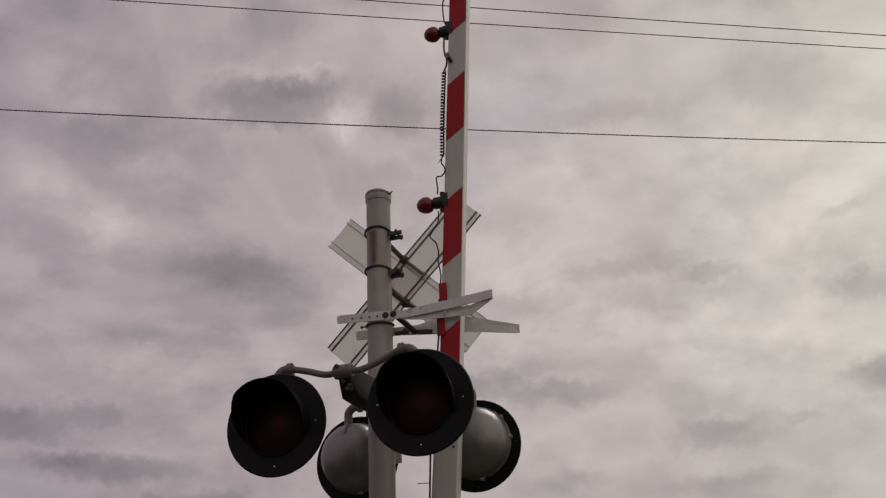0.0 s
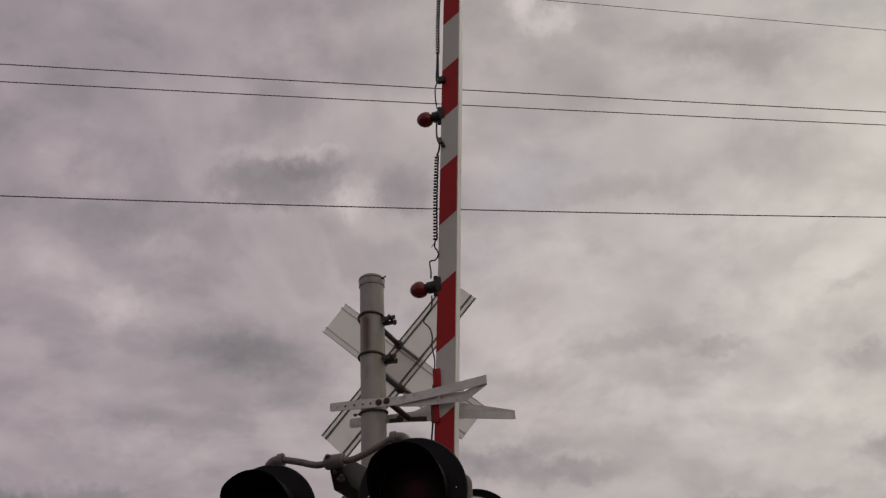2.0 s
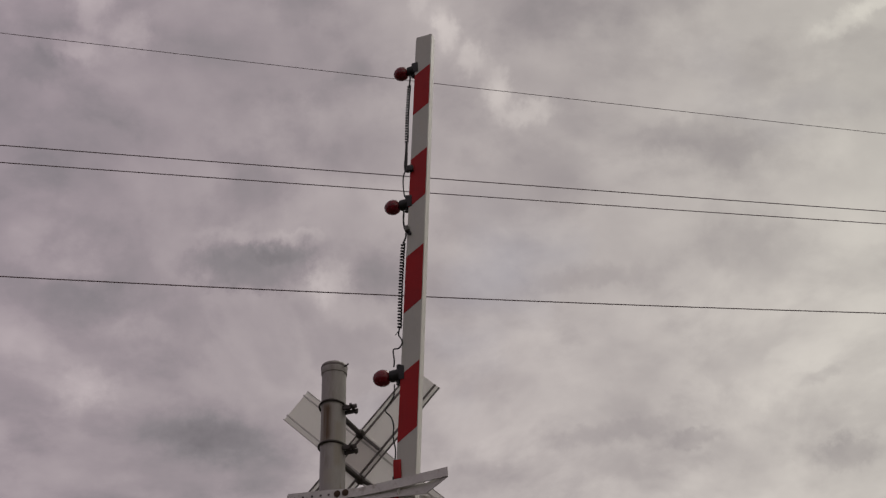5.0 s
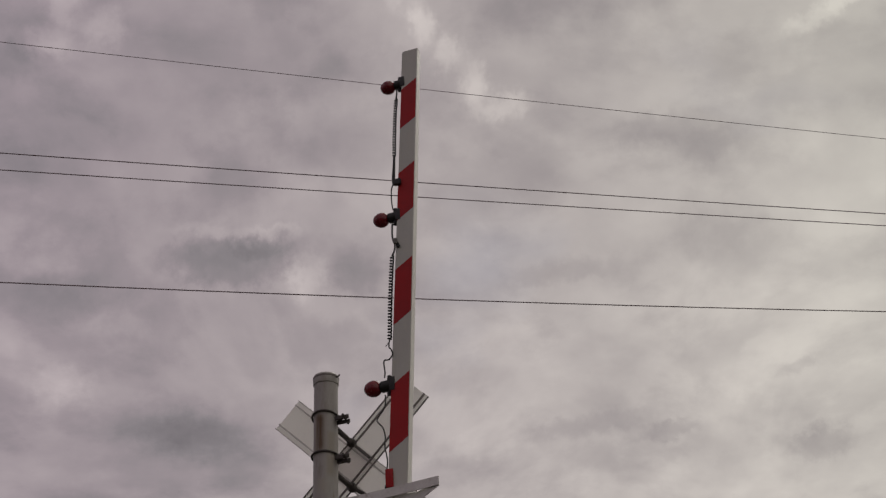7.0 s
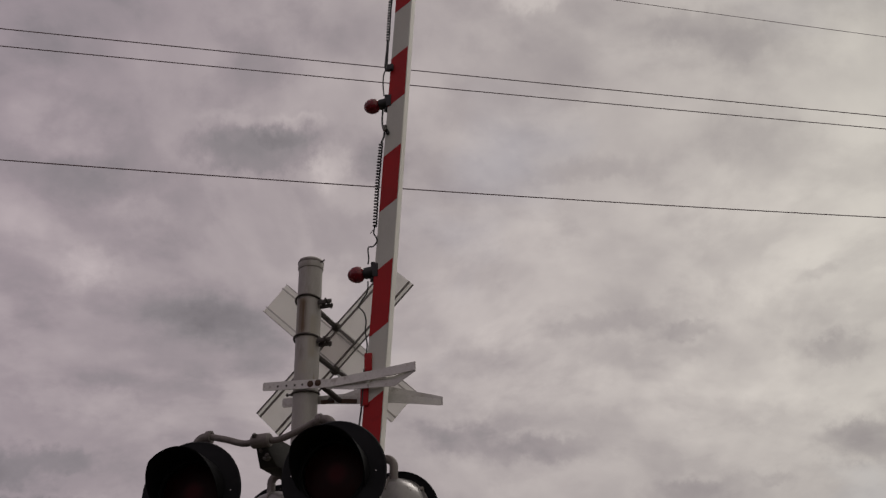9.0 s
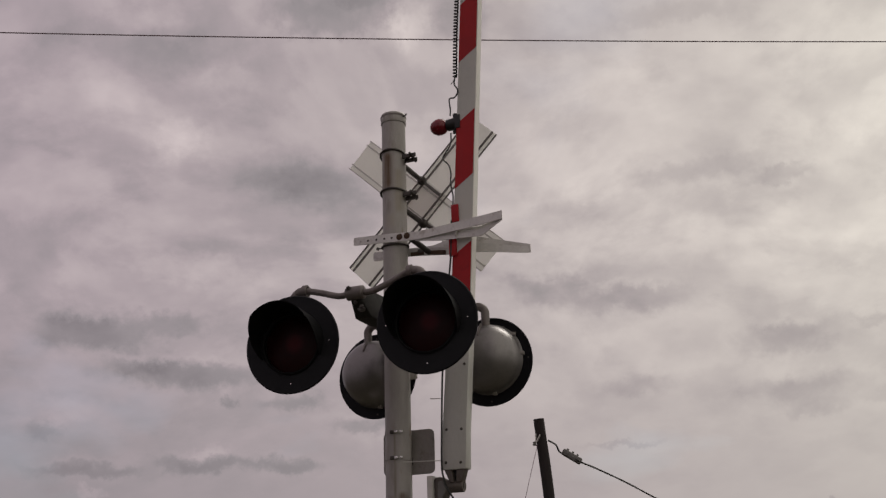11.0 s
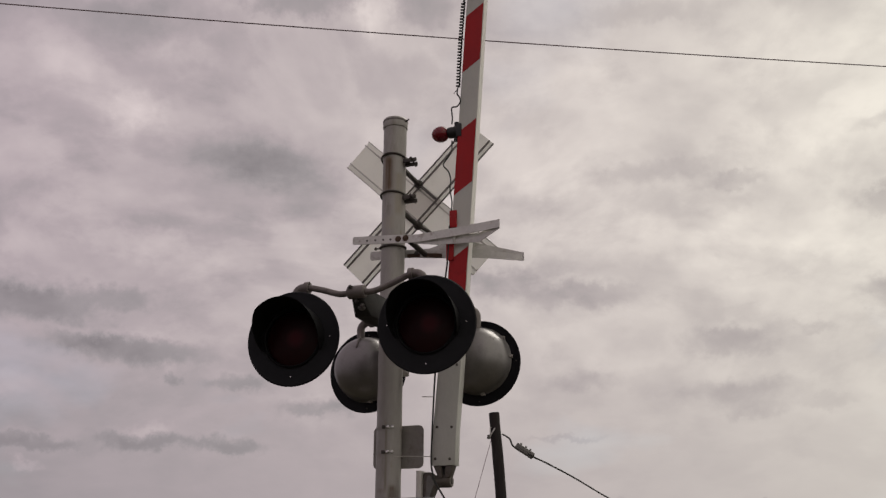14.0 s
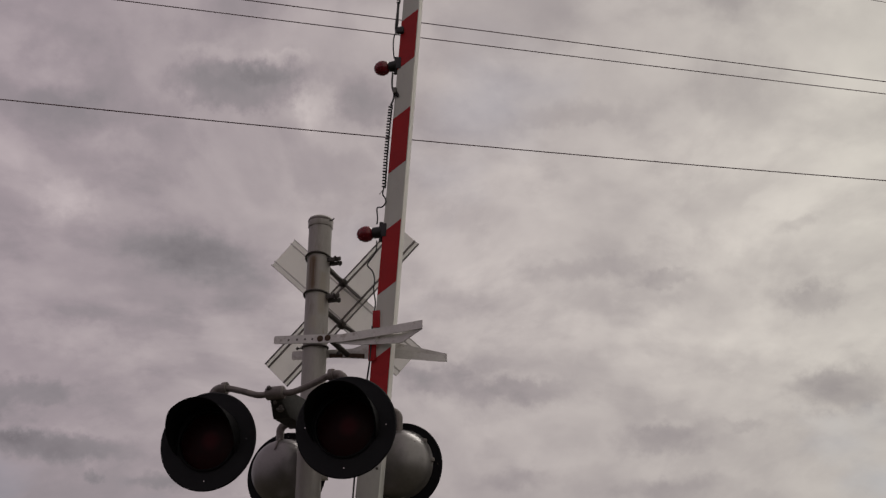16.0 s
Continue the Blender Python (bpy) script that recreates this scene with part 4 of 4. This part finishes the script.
def build_marker(u, z, edge):
    """A red marker lamp on the arm's side."""
    t = thing("gate_marker_light", FRAME @ Matrix.Translation((u, ARM_F + 0.03, z)), "round red gate marker lamp on a black base", "lamp", "gate arm lamps")
    turn = Matrix.Rotation(radians(-90), 4, "Y")
    part("lens", lathe([(0, 0.055), (0.02, 0.051), (0.036, 0.038), (0.047, 0.016), (0.0495, -0.006), (0.043, -0.029), (0.028, -0.045), (0.02, -0.05)], turn, 32), BULBRED, t, "red plastic globe lens")
    w = edge - u
    part("base", lathe([(0.022, -0.040), (0.024, -0.046), (0.034, -0.052), (0.036, -w + 0.008), (0.03, -w - 0.004), (0, -w - 0.004)], turn, 24), RUBBER, t, "black lamp base")
    part("gland", sweep([(w - 0.02, 0, 0.03), (w - 0.02, 0, 0.062)], 0.014, 12), RUBBER, t)
    part("gland", sweep([(w - 0.022, 0, -0.03), (w - 0.026, 0, -0.06)], 0.012, 12), RUBBER, t)
    part("mount_plate", box(w - 0.012, w + 0.022, -0.036, -0.026, -0.045, 0.04, 0.003), RUBBER, t)
    return t


for u, z in ((0.300, 4.220), (0.386, 5.402), (0.470, 6.530)):
    build_marker(u, z, arm_left(z))


def coil(a, b, turns, radius, wire):
    a, b = Vector(a), Vector(b)
    n = int(turns * 12)
    pts = []
    for k in range(n + 1):
        f = k / n
        ang = math.tau * turns * f
        sag = 0.004 * math.sin(math.pi * f)
        pts.append(a.lerp(b, f) + Vector((radius * math.cos(ang) - sag, radius * math.sin(ang), 0)))
    return sweep(pts, wire, 5)


def build_cord():
    t = thing("lamp_cord", FRAME, "black coiled electric cord running down the gate arm", "cord")
    v = ARM_F - 0.004
    part("coil", coil((0.535, v, 6.37), (0.503, v, 5.87), 22, 0.0094, 0.0054), RUBBER, t)
    part("coil", coil((0.460, v, 5.085), (0.424, v, 4.50), 28, 0.0102, 0.0054), RUBBER, t)
    for pts, r in (
        ([(0.545, v, 6.46), (0.541, v, 6.41), (0.535, v, 6.37)], 0.006),
        ([(0.503, v, 5.88), (0.496, v, 5.78), (0.487, v, 5.68), (0.492, v, 5.64), (0.512, v - 0.01, 5.63), (0.53, v - 0.004, 5.655)], 0.008),
        ([(0.507, v - 0.006, 5.86), (0.503, v - 0.006, 5.76), (0.498, v - 0.004, 5.67)], 0.006),
        ([(0.49, v, 5.645), (0.474, v, 5.60), (0.471, v, 5.52), (0.478, v, 5.44)], 0.0045),
        ([(0.47, v, 5.33), (0.466, v, 5.25), (0.474, v, 5.19), (0.494, v - 0.004, 5.185), (0.513, v - 0.006, 5.145), (0.498, v, 5.15), (0.486, v, 5.20), (0.478, v, 5.13), (0.460, v, 5.085)], 0.006),
        ([(0.424, v, 4.51), (0.417, v, 4.46), (0.432, v, 4.43), (0.437, v, 4.40), (0.415, v, 4.372), (0.383, v, 4.368), (0.387, v, 4.30), (0.384, v, 4.26)], 0.0045),
        ([(0.421, v, 4.49), (0.40, v - 0.01, 4.455)], 0.0022),
        ([(0.385, v, 4.15), (0.380, v, 4.08), (0.345, v, 4.03), (0.330, v, 3.998), (0.362, v, 3.955), (0.376, v, 3.90), (0.372, v, 3.84), (0.384, v, 3.76), (0.382, v - 0.004, 3.70)], 0.0042),
        ([(0.372, v - 0.008, 3.61), (0.362, v - 0.008, 3.42), (0.345, v - 0.006, 3.28), (0.318, v - 0.006, 3.02), (0.291, v - 0.01, 2.77), (0.276, v - 0.01, 2.48), (0.271, v - 0.014, 2.27), (0.283, -0.055, 2.20), (0.297, -0.055, 2.157), (0.345, -0.055, 2.08), (0.393, -0.05, 2.004), (0.415, 0.03, 1.955), (0.434, 0.085, 1.90), (0.438, 0.082, 1.7)], 0.0052),
    ):
        part("cord_run", sweep(curve_through(pts, 6), r, 7), RUBBER, t)
    part("cord_clip", box(0.500, 0.545, v - 0.022, v + 0.004, 5.622, 5.668, 0.005), RUBBER, t, "black cord clip")
    part("cord_clip", box(0.476, 0.500, v - 0.02, v + 0.004, 5.165, 5.205, 0.004), CASTGREY, t, "grey metal cord clip")
    part("tie", sweep([(0.214, v - 0.012, 2.622), (0.289, v - 0.012, 2.617)], 0.0022, 6), GREYSHEET, t, "pale cable tie tail")
    part("tie", sweep([(0.06, -R - 0.003, 2.300), (0.16, v - 0.03, 2.297), (0.271, v - 0.012, 2.294)], 0.0022, 6), GREYSHEET, t, "pale cable tie tail")
    return t


build_cord()


# ---- boxes at the foot ----
def build_boxes():
    t = thing("junction_box", FRAME, "plain light grey metal junction box on the mast", "box")
    part("body", bevelled(box(0.062, 0.306, -0.115, -0.03, 1.45, 2.068), 0.006), BOXGREY, t)
    part("lid", bevelled(box(0.056, 0.312, -0.121, -0.112, 1.44, 2.076), 0.003), BOXGREY, t)
    for z in (2.045, 1.99, 1.93):
        part("hinge", box(0.304, 0.314, -0.11, -0.09, z - 0.008, z + 0.008, 0.002), STEEL, t)
    m = thing("gate_mechanism", FRAME, "dark grey steel gate mechanism frame beside the mast", "mechanism")
    part("back_box", bevelled(box(0.24, 0.34, 0.07, 0.16, 1.86, 2.03), 0.004), CASTGREY, m)
    part("top_plate", box(0.275, 0.452, 0.08, 0.24, 2.0, 2.014, 0.003), CASTGREY, m)
    part("red_edge", box(0.300, 0.436, 0.0755, 0.0795, 2.003, 2.011), ARMRED, m, "thin red strip along the front edge")
    part("back_plate", box(0.282, 0.446, 0.135, 0.145, 1.3, 2.0, 0.002), CASTGREY, m)
    part("cheek", box(0.275, 0.293, 0.085, 0.2, 1.3, 2.0, 0.003), CASTGREY, m)
    part("cheek", box(0.432, 0.452, 0.085, 0.2, 1.3, 2.0, 0.003), BOXGREY, m)
    for z in (1.982, 1.93, 1.86):
        part("rung", box(0.292, 0.325, 0.10, 0.137, z - 0.006, z + 0.004, 0.002), CASTGREY, m)
    part("cross_bar", box(0.290, 0.434, 0.10, 0.137, 1.845, 1.858, 0.003), CASTGREY, m)
    part("strut", sweep([(0.31, 0.12, 1.84), (0.34, 0.12, 1.70), (0.345, 0.12, 1.5)], 0.011, 8), CASTGREY, m)
    part("strut", sweep([(0.425, 0.12, 1.84), (0.400, 0.12, 1.75), (0.395, 0.12, 1.5)], 0.011, 8), CASTGREY, m)
    part("mount", box(0.05, 0.29, 0.05, 0.1, 1.5, 1.62, 0.005), CASTGREY, m)
    g = thing("gate_motor_housing", FRAME, "pale grey cast motor housing with lifting eye", "housing")
    part("case", bevelled(box(-0.262, -0.02, -0.28, 0.10, 1.35, 1.842), 0.02, 3), BOXGREY, g)
    lid = bmesh.new()
    rows = []
    for u, z in ((-0.270, 1.868), (-0.235, 1.872), (-0.15, 1.864), (-0.02, 1.846), (0.02, 1.815)):
        rows.append([lid.verts.new(q) for q in ((u, -0.29, 1.80), (u, -0.285, z - 0.008), (u, -0.27, z), (u, 0.10, z), (u, 0.11, 1.80))])
    for a, b in zip(rows, rows[1:]):
        for k in range(4):
            lid.faces.new((a[k], a[k + 1], b[k + 1], b[k]))
    lid.faces.new(rows[0])
    lid.faces.new(rows[-1][::-1])
    part("cover", lid, PLATE, g)
    part("shaft_guard", lathe([(0, -0.20), (0.10, -0.20), (0.15, -0.18), (0.175, -0.1), (0.18, 0.0), (0.18, 0.03)], Matrix.Translation((-0.285, -0.10, 1.66)) @ Matrix.Rotation(radians(90), 4, "Y"), 32), GREYSHEET, g, "rounded pale end guard")
    part("gasket", box(-0.250, -0.240, -0.292, 0.112, 1.5, 1.862, 0.002), RUBBER, g)
    eye = [(-0.055 + 0.0175 * math.cos(a), -0.15, 1.868 + 0.0205 * math.sin(a)) for a in [k * math.tau / 24 for k in range(24)]]
    part("lifting_eye", sweep(eye, 0.0055, 8, closed=True), STEEL, g, "black lifting eye")
    part("mount", box(-0.25, 0.02, 0.02, 0.09, 1.4, 1.55, 0.005), CASTGREY, g)


build_boxes()


# ---- wires and the far pole ----
def build_wire(a, b, sag, r, label):
    a, b = Vector(a), Vector(b)
    ext = (b - a).normalized()
    p, q = a - ext * 22, b + ext * 22
    span = (q - p).length / (b - a).length
    pts = []
    for k in range(61):
        f = ((k / 60) - 0.5) * span + 0.5
        pts.append(p.lerp(q, k / 60) - Vector((0, 0, sag * 4 * f * (1 - f))))
    ob = finish("overhead_wire", sweep(pts, r, 6), WIRE)
    tagged(ob, label, "wire", "overhead wires")


build_wire((-5.17, 6.028, 9.0), (7.59, 7.892, 9.0), 0.044, 0.0085, "thin dark overhead power line wire")
build_wire((-4.6, 4.118, 9.4), (7.02, 6.038, 9.4), 0.013, 0.0068, "thin dark overhead power line wire")
build_wire((-4.49, 3.8, 9.4), (6.9, 5.732, 9.4), 0.012, 0.0068, "thin dark overhead power line wire")
build_wire((-4.32, 2.769, 10.2), (6.86, 5.022, 10.2), 0.018, 0.0042, "thin dark overhead power line wire")


def build_utility_pole():
    t = thing("utility_pole", pose(0, 0, 0), "short dark leaning wooden utility pole", "utility pole")
    foot, top = Vector((1.458, 16, -0.1)), Vector((1.130, 16, 5.050))
    pts = [foot.lerp(top, k / 12) + Vector((0.008 * math.sin(k * 0.9), 0, 0)) for k in range(13)]
    radii = [0.130 - 0.015 * k / 12 + 0.003 * math.sin(k * 2.1) for k in range(13)]
    part("shaft", sweep(pts, 0.12, 16, radii=radii), WOODPOLE, t)
    hx, hz = top.x - 0.10, top.z - 0.42
    part("hook_plate", box(hx - 0.01, hx + 0.012, 15.84, 15.90, hz - 0.1, hz + 0.09, 0.004), BARE, t)
    part("insulator", lathe([(0, 0), (0.035, 0), (0.042, 0.035), (0.03, 0.05), (0.038, 0.07), (0.02, 0.09), (0, 0.09)], pose(hx - 0.03, 15.86, hz - 0.16), 12), CASTGREY, t)
    part("hook", sweep([(hx - 0.02, 15.86, hz - 0.13), (hx + 0.06, 15.84, hz + 0.0), (hx + 0.10, 15.86, hz + 0.07)], 0.015, 6), BARE, t)
    g = finish("guy_wire", sweep([(hx - 0.02, 15.86, hz - 0.1), (1.049, 15.85, 4.451), (-0.254, 15.03, -0.05)], 0.0065, 5), WIRE)
    tagged(g, "thin pale wire running down from the wooden pole", "wire")
    c = finish("service_cable", sweep(curve_through([(1.289, 15.95, 4.586), (1.447, 15.95, 4.485), (1.530, 15.97, 4.327), (1.737, 16.00, 4.231), (1.978, 16.00, 4.094), (2.321, 16.91, 4.068), (3.203, 19.20, 3.946), (4.201, 21.49, 3.715), (5.318, 23.77, 3.462), (6.552, 26.06, 3.165), (7.904, 28.34, 2.864), (9.074, 30.17, 2.655), (10.328, 32.00, 2.550), (12.023, 34.29, 2.609), (22.0, 67.0, 3.25), (35.5, 109.0, 4.5)], 8), 0.02, 7), RUBBER)
    tagged(c, "thick black sagging service cable", "cable")
    s = thing("splice_case", pose(1.774, 16.0, 4.229, 0, 33, 0), "grey moulded splice case hanging on the cable", "cable case")
    part("case", bevelled(box(-0.225, 0.225, -0.07, 0.07, -0.07, 0.07), 0.032, 3), CASTGREY, s)
    part("seam", box(-0.21, 0.21, -0.075, 0.075, -0.008, 0.004, 0.002), CASTGREY, s)
    for u in (-0.14, -0.02, 0.09):
        part("clamp", box(u - 0.022, u + 0.022, -0.035, 0.035, 0.06, 0.105, 0.008), CASTGREY, s)


build_utility_pole()


# ---- far trees ----
def build_tree(az, dist, height, width, seed, leaf, label):
    rnd = random.Random(seed)
    x, y = 0.37 + dist * math.sin(radians(az)), -5.5 + dist * math.cos(radians(az))
    t = thing("tree", pose(x, y, -0.3), label, "tree", "far trees")
    bm, tips = None, []
    bm = sweep([(0, 0, 0), (0.1, 0, height * 0.25), (0.0, 0.1, height * 0.5), (0.1, 0, height * 0.78)], 0.2, 8, radii=[0.26, 0.2, 0.13, 0.04])
    for k in range(16):
        a, h = rnd.uniform(0, math.tau), height * rnd.uniform(0.2, 0.6)
        tip = Vector((math.cos(a) * width * rnd.uniform(0.15, 0.38), math.sin(a) * width * rnd.uniform(0.15, 0.38), min(h + height * rnd.uniform(0.15, 0.5), height * rnd.uniform(0.66, 0.84))))
        bm = sweep([(0, 0, h), Vector((0, 0, h)).lerp(tip, 0.5) + Vector((0, 0, 0.15)), tip], 0.08, 5, bm, radii=[0.1, 0.06, 0.02])
        tips.append(tip)
    part("trunk", bm, BARK, t)
    # the crown is a row of rounded, twiggy lobes of uneven height
    lobes = []
    for k in range(11):
        a, far = rnd.uniform(0, math.tau), width * 0.36 * math.sqrt(rnd.random())
        size = width * rnd.uniform(0.13, 0.21)
        lobes.append((Vector((math.cos(a) * far, math.sin(a) * far, height * (1.0 - 0.22 * (far / (width * 0.36)) ** 2 * rnd.uniform(0.5, 1.2)) - size * 1.25)), size))
    crown = bmesh.new()
    for k in range(4200):
        centre, size = lobes[k % len(lobes)]
        way = Vector([rnd.gauss(0, 1) for _ in range(3)]).normalized()
        p = centre + Vector((way.x, way.y, way.z * 1.25)) * size * rnd.random() ** 0.4 * rnd.uniform(0.85, 1.08)
        if rnd.random() < 0.25:
            p.z -= rnd.uniform(0, height * 0.3)
        s = rnd.uniform(0.06, 0.15)
        q = Euler([rnd.uniform(0, math.tau) for _ in range(3)]).to_matrix()
        crown.faces.new([crown.verts.new(p + q @ Vector(c) * s) for c in ((-1, -0.5, 0), (0.2, -0.6, 0.15), (1, 0.1, 0), (0, 0.6, -0.1))])
    part("crown", crown, leaf, t, smooth=False)


for k, (az, el, width) in enumerate(((1.2, 1.5, 3.4), (5.8, 1.7, 6.0), (8.5, 1.45, 3.6), (10.8, 1.65, 5.4), (13.1, 1.3, 4.0), (16.7, 2.05, 5.2), (18.0, 1.6, 4.6), (20.6, 1.2, 5.0), (-6.0, 1.15, 5.0), (-14.0, 1.1, 5.0), (-21.0, 1.0, 6.0))):
    build_tree(az, 150 + 9 * (k % 3), 1.65 + 0.3 + (150 + 9 * (k % 3)) * math.tan(radians(el)), width, 40 + k,
               LEAVES_GREEN if k == 5 else LEAVES, "distant rounded tree in fresh grey-green leaf" if k == 5 else "distant brownish tree with thin spring foliage")
